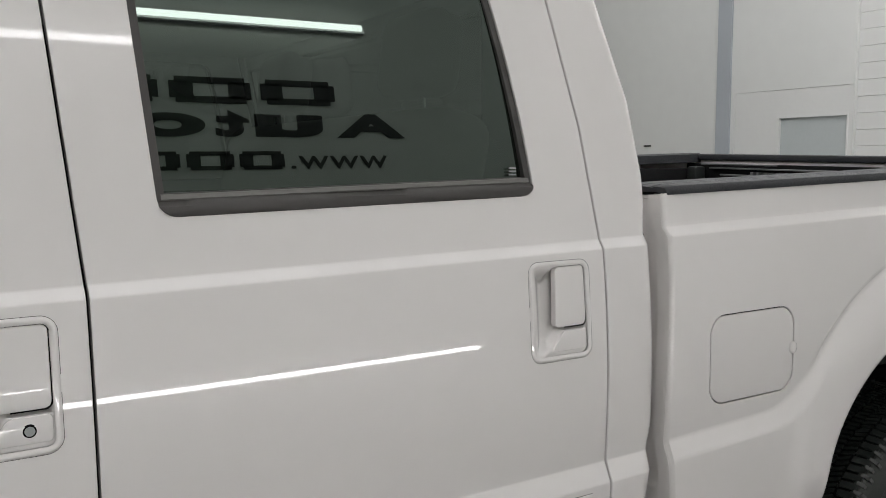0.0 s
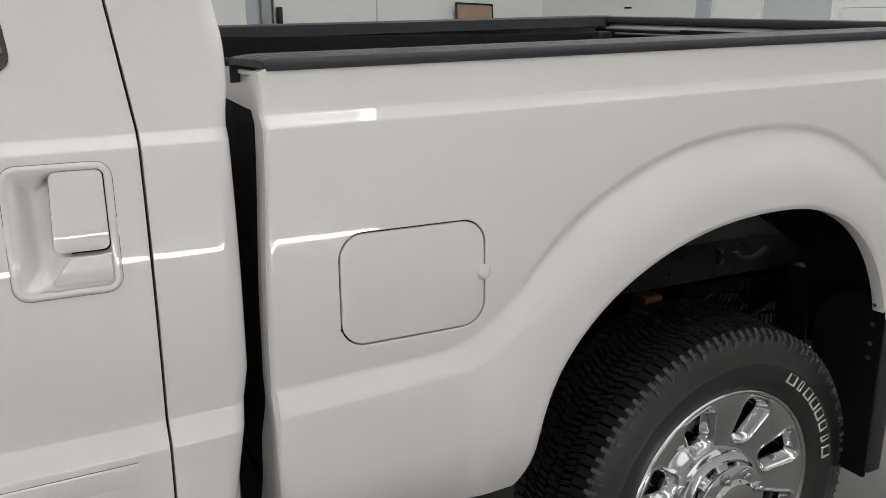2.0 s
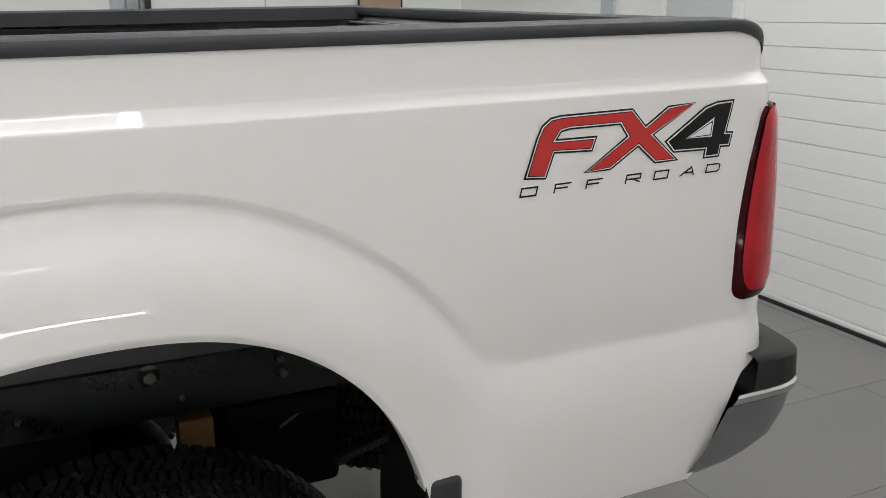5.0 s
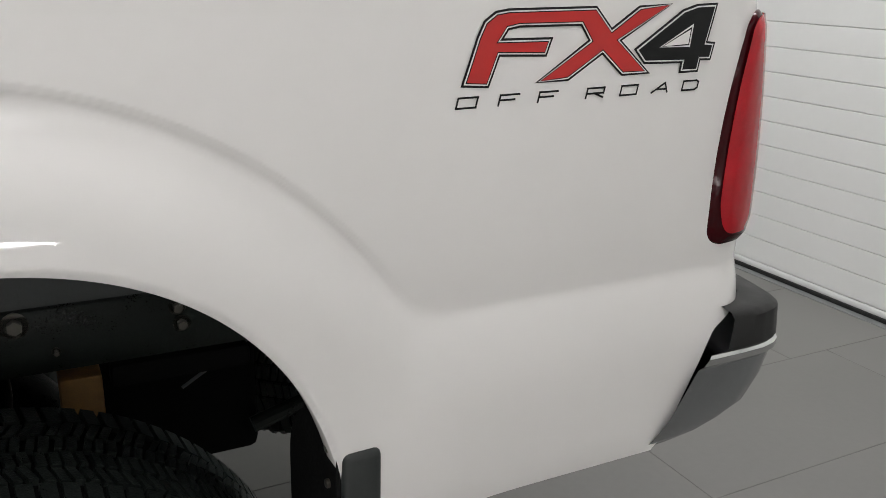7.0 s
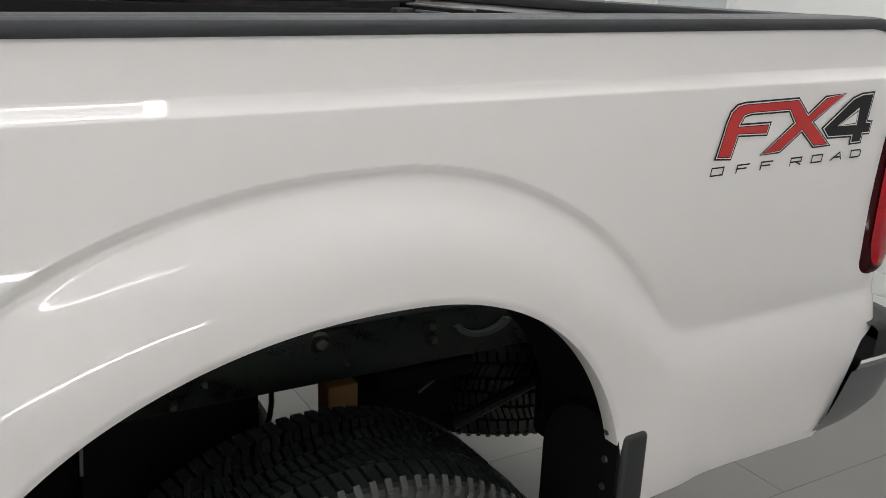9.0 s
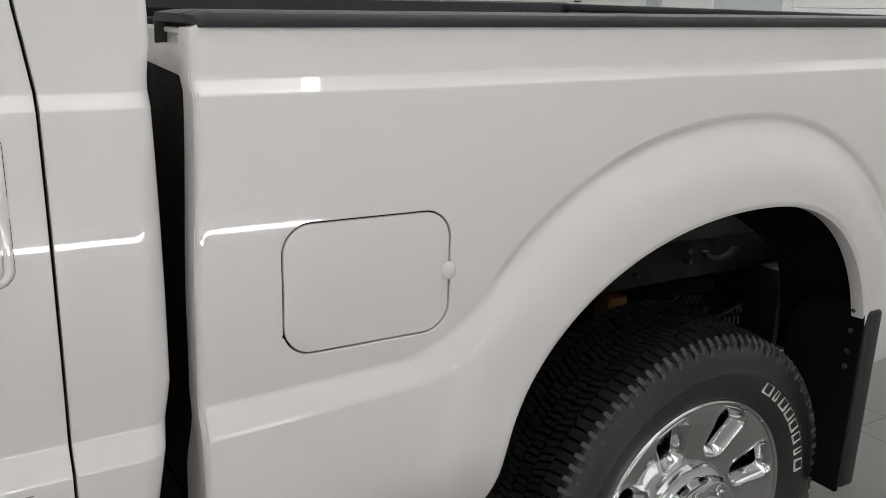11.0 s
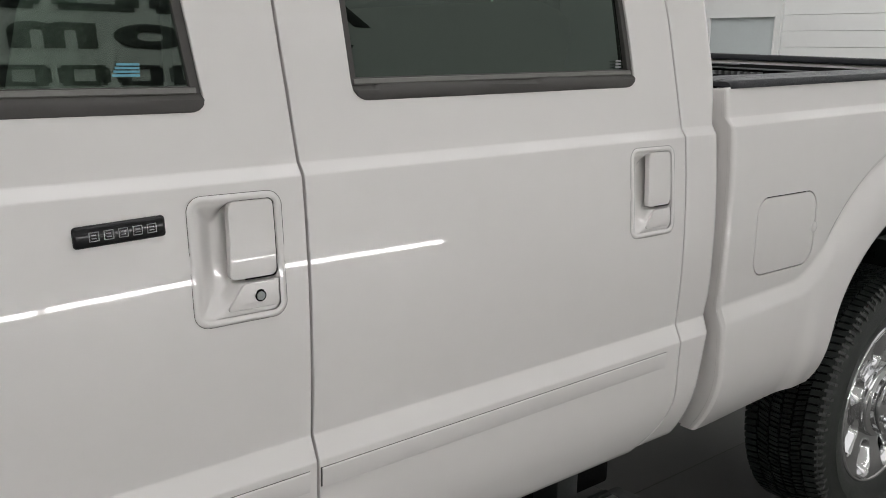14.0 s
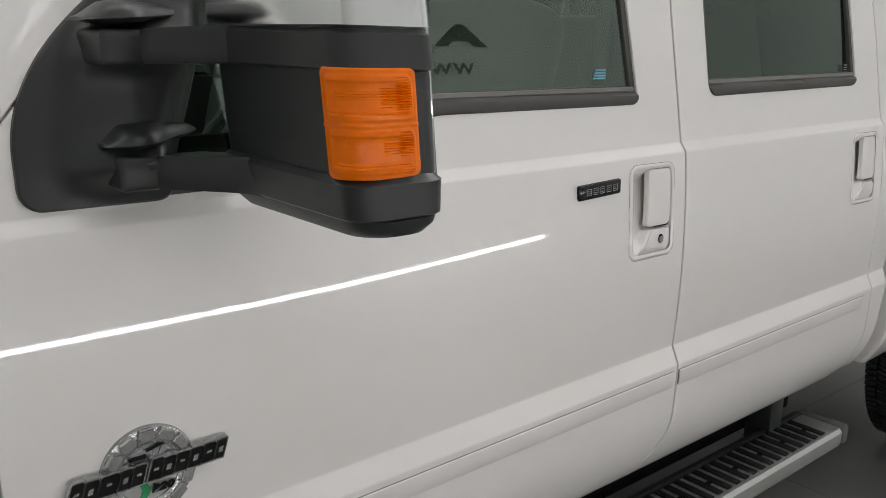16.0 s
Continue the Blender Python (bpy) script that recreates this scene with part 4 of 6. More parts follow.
def tread_block(ang, y0, y1, arc, r0, r1, skew=0.0, drop=0.0):
    vs = []
    for r in (r0, r1):
        for yy, sk in ((y0, 0), (y1, skew)):
            rr = r - drop * (1 if yy == y0 else 0)
            for q in (-0.5, 0.5):
                a = ang + q * arc + sk
                vs.append(bm.verts.new((rr * math.cos(a), yy, rr * math.sin(a))))
    for f in ((0, 1, 3, 2), (4, 6, 7, 5), (0, 4, 5, 1), (2, 3, 7, 6), (0, 2, 6, 4), (1, 5, 7, 3)):
        bm.faces.new([vs[k] for k in f])


NB, NR = 108, 164
p = 2 * math.pi / NB
for k in range(NB):
    a = p * k
    tread_block(a, 0.049, 0.092, p * 0.74, 0.405, 0.4315, 0.012, 0.010)
    tread_block(a + p * 0.5, 0.247, 0.288, p * 0.70, 0.400, 0.4315, 0.015, 0.0)
p = 2 * math.pi / NR
lug = random.Random(4)
for k in range(NR):
    for j, (u, v) in enumerate(((0.0975, 0.127), (0.134, 0.164), (0.172, 0.201), (0.209, 0.240))):
        d = lug.uniform(-0.0012, 0.0012)
        tread_block(p * (k + (0.0, 0.45, 0.2, 0.7)[j]) + 2 * d, u + d, v + d, p * lug.uniform(0.52, 0.76), 0.412, 0.4325 + d, (0.026, 0.010, -0.008, -0.024)[j] + 4 * d, lug.uniform(0, 0.0012))
part("tread", bm, TREAD, wheel, "block tread", kind="stuff", smooth=0)
bm = bmesh.new()
p = 2 * math.pi / NB
for k in range(NB):
    a = p * (k + 0.5)
    tread_block(a, 0.040, 0.054, p * 0.42, 0.402, 0.4265, 0.0, 0.013)
    if k % 2:
        tread_block(a, 0.036, 0.050, p * 0.42, 0.394, 0.414, 0.0, 0.004)
part("shoulder_tread", bm, WORN, wheel, "worn grey shoulder tread", kind="stuff", smooth=0)

# raised outlined letters as plain blocks round the sidewall
for k in range(8):
    a0 = radians(58 - 6.9 * k)
    w0 = (0.034, 0.014, 0.030, 0.030, 0.030, 0.026, 0.014, 0.032)[k]
    bm = bmesh.new()
    rm = Matrix.Rotation(-(a0 - math.pi / 2), 4, "Y")
    for (q0, q1, h0, h1) in ((-0.5, 0.5, -0.5, -0.38), (-0.5, 0.5, 0.38, 0.5), (-0.5, -0.36, -0.38, 0.38), (0.36, 0.5, -0.38, 0.38)):
        add_box(bm, q0 * w0, q1 * w0, 0.0262, 0.0295, 0.332 + h0 * 0.028, 0.332 + h1 * 0.028)
    bmesh.ops.transform(bm, matrix=rm, verts=bm.verts)
    part("tyre_mark", bm, WHITELET, wheel, smooth=0)

# rim
bm = revolve(bmesh.new(), [(0.250, 0.26), (0.238, 0.20), (0.246, 0.12), (0.262, 0.075), (0.2665, 0.050), (0.271, 0.0425), (0.276, 0.041), (0.280, 0.044), (0.282, 0.050), (0.280, 0.056)], 96)
part("rim", bm, CHROME, wheel)


def spoke_keep(s, r):
    """Positive on metal: eight openings between the spokes, wider towards the rim."""
    a = (s / 0.17) % (math.pi / 4)
    d = abs(a - math.pi / 8)
    return rounded((d * r - 0.017 - 0.17 * (r - 0.155), r - 0.244, 0.160 - r), 0.009)


def spoke_y(s, r):
    """Flat spokes with a chamfer round each opening and a low rib along each edge."""
    o = spoke_keep(s, r)
    y = 0.066 - 0.020 * smooth01((r - 0.13) / 0.14)
    y += 0.028 * max(0.0, 1 - max(o, 0.0) / 0.015)
    y -= 0.0030 * max(0.0, 1 - abs(o - 0.0195) / 0.0045)
    return y


def on_rim(s, r):
    a = s / 0.17
    return Vector((r * math.cos(a), spoke_y(s, r), r * math.sin(a)))


n = 320
cols = [[(0.17 * 2 * math.pi * i / n, 0.095 + (0.268 - 0.095) * j / 46) for j in range(47)] for i in range(n + 1)]
part("spokes", cut_grid(cols, spoke_keep, on_rim, 0.0036, lip=0.040, edge=0.001), CHROME, wheel, "eight wide chrome spokes")
part("brake_disc", revolve(bmesh.new(), [(0.02, 0.135), (0.17, 0.135), (0.175, 0.14), (0.175, 0.16)], 48), GREYM, wheel)
part("wheel_back", revolve(bmesh.new(), [(0.02, 0.20), (0.235, 0.20)], 48), DARK, wheel, smooth=0)
bm = revolve(bmesh.new(), [(0.128, 0.085), (0.1265, 0.058), (0.1245, 0.052), (0.1225, 0.048), (0.109, 0.044), (0.107, 0.042), (0.1055, 0.022), (0.1035, 0.0165), (0.100, 0.0145), (0.072, 0.0125), (0.068, 0.011), (0.062, 0.004), (0.050, 0.001), (0.02, -0.0008), (0.0005, -0.0010)], 72)
part("hub_cap", bm, CHROME, wheel, "chrome hub cap")
for k in range(8):
    a = 2 * math.pi * (k + 0.5) / 8
    at = Matrix.Translation((0.085 * math.cos(a), 0.0, 0.085 * math.sin(a)))
    bm = revolve(bmesh.new(), [(0.0155, 0.016), (0.0150, 0.0115), (0.0120, 0.0105), (0.0105, 0.010), (0.0100, 0.003), (0.0080, -0.001), (0.004, -0.0025), (0.0003, -0.0030)], 18, at)
    part("lug_nut", bm, CHROME, wheel)
bm = add_cyl(bmesh.new(), 1.0, 1.0, Matrix.Translation((0, -0.0022, 0)) @ Matrix.Diagonal((0.027, 0.0030, 0.0115, 1)) @ Matrix.Rotation(radians(90), 4, "X"), seg=40)
part("badge", bm, BLUE, wheel, "blue oval badge")
bm = add_cyl(bmesh.new(), 1.0, 1.0, Matrix.Translation((0, -0.0014, 0)) @ Matrix.Diagonal((0.029, 0.0030, 0.0132, 1)) @ Matrix.Rotation(radians(90), 4, "X"), seg=40)
part("badge_edge", bm, CHROME, wheel)
for q0, q1, h in ((-0.016, -0.004, 0.0022), (-0.001, 0.016, 0.0018)):
    part("badge_mark", box_bm(q0, q1, -0.0042, -0.0032, -h, h), SILVERV, wheel, smooth=0)

for wx, far in ((WX, True), (-3.97, False), (-3.97, True)):
    c = copy_thing(wheel, Matrix.Translation((wx - 0.08 if far else wx, 2 * MID if far else 0, WZ)) @ (Matrix.Rotation(math.pi, 4, "Z") if far else Matrix()))
    c.parent = truck

# ----- chassis seen in the wheel arch -----
rail_ = part("frame_rail", box_bm(-3.9, 1.0, 0.415, 0.50, 0.840, 0.945, bev=0.008), CHASSIS, truck)
mirror(rail_)
part("wheel_house_wall", box_bm(-0.78, 0.60, 0.425, 0.44, 0.93, 1.18), HOUSE, truck, smooth=0)
part("axle", add_cyl(bmesh.new(), 0.055, 1.62, Matrix.Translation((WX, MID, WZ)) @ Matrix.Rotation(radians(90), 4, "X"), seg=24), CHASSIS, truck)
bm = bmesh.new()
bmesh.ops.create_uvsphere(bm, u_segments=24, v_segments=16, radius=0.17)
bmesh.ops.transform(bm, matrix=Matrix.Translation((WX, MID, WZ)), verts=bm.verts)
part("differential", bm, CHASSIS, truck)
for k in range(4):
    bm = bmesh.new()
    L = 0.36 - 0.07 * k
    rings = []
    for j in range(15):
        q = -1 + 2 * j / 14
        z = 0.515 + 0.05 * q * q - 0.013 * k
        rings.append([(WX + L * q, 0.36, z), (WX + L * q, 0.43, z), (WX + L * q, 0.43, z + 0.011), (WX + L * q, 0.36, z + 0.011)])
    part("leaf_spring", loft(bm, rings), CHASSIS, truck)
part("bump_stop", box_bm(0.126, 0.192, 0.50, 0.56, 0.60, 0.785, bev=0.006), RUST, truck, "rusty yellow bump stop bracket")
part("shock_mount", box_bm(-0.34, -0.03, 0.44, 0.56, 0.60, 0.84, bev=0.012), DARK, truck)
bm = sweep(bmesh.new(), [(0.02 + 0.03 * math.sin(q * 0.35), 0.62, 0.84 - 0.025 * q) for q in range(8)], 0.006)
part("hose", bm, RUBBER, truck)
for x, z, r in ((0.076, 0.924, 0.017), (0.305, 0.919, 0.012), (0.310, 0.890, 0.012), (0.127, 0.875, 0.006), (-0.134, 0.884, 0.006), (-0.189, 0.856, 0.009), (-0.333, 0.867, 0.015)):
    r *= 0.78
    bm = add_cyl(bmesh.new(), r * 1.5, 0.006, Matrix.Translation((x, 0.418, z)) @ Matrix.Rotation(radians(90), 4, "X"), seg=20)
    add_cyl(bm, r * 0.85, 0.018, Matrix.Translation((x, 0.412, z)) @ Matrix.Rotation(radians(90), 4, "X"), seg=6, bev=0.001)
    part("frame_bolt", bm, BOLT, truck)
part("brake_cable", sweep(bmesh.new(), [(-0.333 - 0.001 * k, 0.408 + 0.002 * k, 0.862 - 0.02 * k) for k in range(6)], 0.003), GREYM, truck)
bm = bmesh.new()
rings = []
for k in range(13):
    a = radians(200 + 140 * k / 12)
    c = Vector((0.42, 0, 0.925))
    rings.append([tuple(c + Vector((r * math.cos(a), y, r * math.sin(a) * 0.6))) for r, y in ((0.055, 0.40), (0.07, 0.40), (0.07, 0.44), (0.055, 0.44))])
part("spring_hanger", loft(bm, rings), HOUSE, truck)
part("brake_line", sweep(bmesh.new(), [(0.312 + 0.0185 * k, 0.47, 0.750 + 0.0112 * k) for k in range(11)], 0.003), WORN, truck)
part("exhaust_pipe", sweep(bmesh.new(), [(-0.8 + 0.15 * k, 1.45, 0.62 + 0.12 * math.sin(k * 0.5)) for k in range(13)], 0.045, 14), CHASSIS, truck)
part("cross_member", box_bm(0.40, 0.46, 0.5, 1.5, 0.83, 0.96, bev=0.01), CHASSIS, truck)
part("spare_carrier", box_bm(0.56, 0.98, 0.70, 1.30, 0.74, 0.86, bev=0.05), CHASSIS, truck)
# stretched low and wide to shade the floor below the box
part("fuel_tank", box_bm(-1.25, -0.07, 0.53, 1.50, 0.42, 0.93, bev=0.05, seg=3), DARK, truck)
# added box, near-black to merge with the darkness under the rail
part("frame_gusset", box_bm(0.20, 0.42, 0.425, 0.47, 0.79, 0.83, bev=0.01), DARK, truck)
# added box that fills the black area behind the rail
part("spring_shield", box_bm(0.172, 0.47, 0.58, 0.64, 0.535, 0.83, bev=0.02), DARK, truck)
part("spare_beam", sweep(bmesh.new(), [(0.45 + 0.04 * k, 0.56, 0.60 + 0.0115 * k) for k in range(11)], 0.016), CHASSIS, truck)
# dark box added to hide the bright floor behind the arch
part("bumper_bracket", box_bm(0.60, 0.95, 0.34, 0.46, 0.60, 0.845, bev=0.012), CHASSIS, truck)
part("rear_crossmember", box_bm(0.62, 0.68, 0.44, 1.56, 0.76, 0.90, bev=0.015), CHASSIS, truck)
# unseen box added to keep light off the floor under the cab
part("underbody_tray", box_bm(-3.35, -1.30, 0.28, 1.72, 0.40, 0.62, bev=0.04), CHASSIS, truck)
part("under_floor", box_bm(-1.0, 0.95, 0.46, 1.54, 0.955, 0.968), CHASSIS, truck, smooth=0)
spare = empty("spare_wheel", "spare tyre hung under the box floor", "tyre")
del spare["category"]
spare.parent = truck
for o in wheel.children:
    if o.name.startswith(("tyre", "tread", "shoulder")) and not o.name.startswith("tyre_mark"):
        c = o.copy()
        scene.collection.objects.link(c)
        c.parent = spare
spare.matrix_basis = Matrix.Translation((0.80, 1.0, 0.455)) @ Matrix.Rotation(radians(90), 4, "X")
part("front_splash", box_bm(-0.80, -0.76, 0.09, 0.42, 0.70, 1.0, bev=0.008), CHASSIS, truck)

# wheel house: a dark skin inside the arch
bm = bmesh.new()
rings = []
for k in range(49):
    a = math.pi * k / 48
    ca, sa = math.cos(a), math.sin(a)
    al, ar = 0.612, 0.408
    n_ = 2.1 if ca < 0 else 2.3
    w_ = (abs(ca) ** n_ + abs(sa) ** n_) ** (-1 / n_)
    x = 0.02 + ca * w_ * (al if ca < 0 else ar)
    z = 0.70 + sa * w_ * 0.458
    inn = 1 - 0.62 * smooth01((ca - 0.55) / 0.35)
    ux, uz = (x - 0.02) * 1.02 + 0.02, 0.70 + (z - 0.70) * 1.02
    rings.append([(ux, bed_y(x, z) + 0.022, uz), (0.02 + (x - 0.02) * 1.05, 0.10, 0.70 + (z - 0.70) * 1.05), (0.02 + (x - 0.02) * 1.06, 0.10 + 0.20 * inn, 0.70 + (z - 0.70) * 1.03), (0.02 + (x - 0.02) * 1.06, 0.10 + 0.32 * inn, 0.70 + (z - 0.70) * 1.0)])
wh = part("wheel_house", loft(bm, rings, closed=False), DARK, truck, "black wheel house liner")
mirror(wh)

# mud flap
edge_line = [(-0.026, 0.42), (-0.026, 0.889), (0.045, 0.889)] + [(0.045 + 0.12 * math.sin(radians(9 * k)), 0.769 + 0.12 * math.cos(radians(9 * k))) for k in range(1, 11)] + [(0.165, 0.42)]
flap = part("mud_flap", loft(bmesh.new(), [[(x, a, b) for a, b in edge_line] for x in (0.405, 0.416)]), DARK, truck, "black mud flap", smooth=20)
part("flap_edge", box_bm(0.411, 0.462, -0.036, -0.016, 0.43, 0.876, bev=0.0095, seg=3), PLASTIC, flap)
part("flap_clip", box_bm(0.400, 0.424, -0.024, -0.010, 0.884, 0.899, bev=0.004, m=Matrix.Translation((0.415, 0, 0.895)) @ Matrix.Rotation(radians(-18), 4, "Y") @ Matrix.Translation((-0.415, 0, -0.895))), PAINT, flap)
for z in (0.872, 0.822, 0.772, 0.735):
    part("flap_screw", add_cyl(bmesh.new(), 0.006, 0.008, Matrix.Translation((0.404, 0.0, z)) @ Matrix.Rotation(radians(90), 4, "Y"), seg=12, bev=0.001), BOLT, flap)
mirror(flap)

# ----- cab -----
def rear_seam(z):
    return -1.2415 - 0.135 * max(0.0, z - 1.385) - 0.10 * max(0.0, z - 1.60) - 0.075 * (max(0.0, 0.79 - z) / 0.14) ** 2


def mid_seam(z):
    return -2.170 - 0.080 * max(0.0, z - 1.36) - 0.075 * (max(0.0, 0.79 - z) / 0.14) ** 2


def front_seam(z):
    return -3.470 + 0.86 * max(0.0, z - 1.40)


def cab_rear(z):
    return -1.109 + 0.017 * smooth01((z - 1.38) / 0.14) - 0.15 * max(0.0, z - 1.44) - 0.18 * max(0.0, z - 1.65) - 0.155 * max(0.0, 1.0 - z)


CAB_B, CAB_T = 0.645, 1.93
S = 0.0034  # half a door gap


def rwin_g(x, z):
    lean_l, lean_r = 0.085 * (z - 1.46), 0.10 * (z - 1.47) + 0.25 * max(0.0, z - 1.47) ** 2
    bot = 1.457 + 0.0195 * (x + 2.05)
    return rounded((-2.066 - lean_l * 0.9 - x, x + 1.388 + lean_r, z - 1.885, bot - z), 0.028)


def fwin_bottom(x):
    return 1.366 + 0.078 * smooth01((x + 3.02) / 0.23) + 0.006 * (x + 2.8)


def fwin_g(x, z):
    return rounded((x + 2.306 + 0.13 * (z - 1.46), (-3.33 + 0.86 * (z - 1.40) - x) * 0.75, z - 1.885, (fwin_bottom(x) - z) * 0.95), 0.022)


def handle_g(x, z, cx, dz):
    return rounded((x - cx - 0.0662, cx - 0.0662 - x, z - 1.330 - dz, 1.155 + dz - z), 0.017)


HF, HR = (-2.282, 0.0), (-1.3545, 0.0140)


def door_panel(xl, xr, win, hx):
    cols = side_cols(xl, xr, CAB_B, CAB_T, 0.0098, (24, 4, 40, 3, 50))
    return cut_grid(cols, lambda x, z: min(win(x, z), handle_g(x, z, *hx)), on_cab, 0.0112, lip=0.028, edge=0.0011)


rear_door = part("rear_door", door_panel(lambda z: mid_seam(z) + S, lambda z: rear_seam(z) - S, rwin_g, HR), PAINT, truck, "pearl white rear door, closed")
front_door = part("front_door", door_panel(lambda z: front_seam(z) + S, lambda z: mid_seam(z) - S, fwin_g, HF), PAINT, truck, "pearl white front door, closed")


# cab corner and pillar behind the rear door
def corner_point(x, z):
    p = on_cab(x, z)
    q = x - (cab_rear(z) - 0.030)
    if q > 0:
        p.y += 0.030 - math.sqrt(max(0.0, 0.030 ** 2 - min(q, 0.0299) ** 2))
    return p


cols = []
ref = [0.0, 0.12, 0.24, 0.36, 0.48, 0.58, 0.66, 0.72, 0.78, 0.83, 0.88, 0.92, 0.95, 0.975, 0.99, 1.0]
for u in ref:
    xm = rear_seam(1.1) + (cab_rear(1.1) - rear_seam(1.1)) * u
    zz = rows_for(xm, CAB_B + 0.012, CAB_T, lambda k: (24, 4, 40, 3, 50)[k])
    cols.append([(rear_seam(z) + S + (cab_rear(z) - rear_seam(z) - S) * u, z) for z in zz])
corner = part("cab_corner", cut_grid(cols, lambda x, z: 1.0, corner_point, 0.01, lip=0.06), PAINT, truck, "pearl white cab corner")

# A-pillar in front of the door
def pillar_point(x, z):
    p = on_cab(x, z)
    q = max(0.0, front_seam(z) - S - x)
    p.y += 4.5 * q * q
    return p


cols = [[(front_seam(1.36 + 0.57 * j / 40) - S - 0.13 * (1 - i / 12), 1.36 + 0.57 * j / 40) for j in range(41)] for i in range(13)]
pillar = part("windscreen_pillar", cut_grid(cols, lambda x, z: 1.0, pillar_point, 0.01, lip=0.03), PAINT, truck, "pearl white windscreen pillar")

# front fender
FAX = -3.97
cols = side_cols(lambda z: -4.75, lambda z: front_seam(min(z, 1.36)) - S, 0.68, lambda x: 1.36 - 0.10 * smooth01((-4.1 - x) / 0.6), 0.02, (14, 3, 24, 2, 4))
fender = part("front_fender", cut_grid(cols, lambda x, z: math.hypot(x - FAX, max(0, z - 0.55)) - 0.50, on_cab, 0.02, lip=0.03), PAINT, truck, "pearl white front fender")
rings = []
for k in range(13):
    x = -4.75 + 1.30 * k / 12
    zs = 1.36 - 0.10 * smooth01((-4.1 - x) / 0.6)
    rings.append([(x, 0.04 + (2 * MID - 0.08) * j / 16, zs + 0.10 * math.sin(math.pi * j / 16) ** 0.6) for j in range(17)])
part("bonnet", loft(bmesh.new(), rings, closed=False), PAINT, truck, "pearl white bonnet")
part("front_end", box_bm(-4.86, -4.74, 0.06, 2 * MID - 0.06, 0.62, 1.27, bev=0.05), PLASTIC, truck)
rings = []
for k in range(9):
    q = k / 8
    rings.append([(-3.46 + 0.90 * q - 0.10 * math.sin(math.pi * j / 12), 0.09 + 0.055 * q + (2 * MID - 0.18 - 0.11 * q) * j / 12, 1.40 + 0.56 * q) for j in range(13)])
part("windscreen", loft(bmesh.new(), rings, closed=False), GL_FRONT, truck, "clear windscreen")

# roof and back wall
rings = []
for k in range(15):
    x = -2.96 + 1.72 * k / 14
    e = min(1.0, k / 3, (14 - k) / 2 + 0.2)
    rings.append([(x, soft_y(x, CAB_T) + 0.002 + (2 * MID - 2 * soft_y(x, CAB_T)) * j / 20, CAB_T + 0.085 * e * math.sin(math.pi * j / 20) ** 0.55) for j in range(21)])
part("roof", loft(bmesh.new(), rings, closed=False), PAINT, truck, "pearl white roof")
part("headliner", box_bm(-2.9, -1.32, 0.18, 2 * MID - 0.18, 1.905, 1.915), HEADL, truck, smooth=0)
bm = bmesh.new()
add_box(bm, -1.155, -1.12, 0.08, 2 * MID - 0.08, 0.66, 1.46, bev=0.01)
for y0, y1 in ((0.14, 0.36), (2 * MID - 0.36, 2 * MID - 0.14)):
    add_box(bm, -1.30, -1.25, y0, y1, 1.46, 1.92, bev=0.01)
add_box(bm, -1.34, -1.29, 0.14, 2 * MID - 0.14, 1.86, 1.93, bev=0.01)
part("cab_back", bm, PAINT, truck)
part("rear_glass", box_bm(-1.275, -1.268, 0.36, 2 * MID - 0.36, 1.46, 1.87), GL_REAR, truck, smooth=0)

# dark sheets added behind the door gaps, coloured as their shade
shell = part("cab_shell", box_bm(-3.46, -1.16, 0.075, 0.095, 0.67, 1.43), DARK, truck, smooth=0)
mirror(shell)
for f in (mid_seam, rear_seam):
    rings = []
    for j in range(21):
        z = 0.66 + 1.26 * j / 20
        y = soft_y(-2, z) + 0.020
        rings.append([(f(z) - 0.02, y, z), (f(z) + 0.02, y, z), (f(z) + 0.02, y + 0.006, z), (f(z) - 0.02, y + 0.006, z)])
    mirror(part("door_seal", loft(bmesh.new(), rings), DARK, truck))
part("rocker", box_bm(-3.46, -1.175, 0.06, 0.16, 0.625, 0.70, bev=0.02), DARK, truck)
part("cab_floor", box_bm(-3.46, -1.13, 0.12, 2 * MID - 0.12, 0.66, 0.72), TRIMIN, truck, smooth=0)


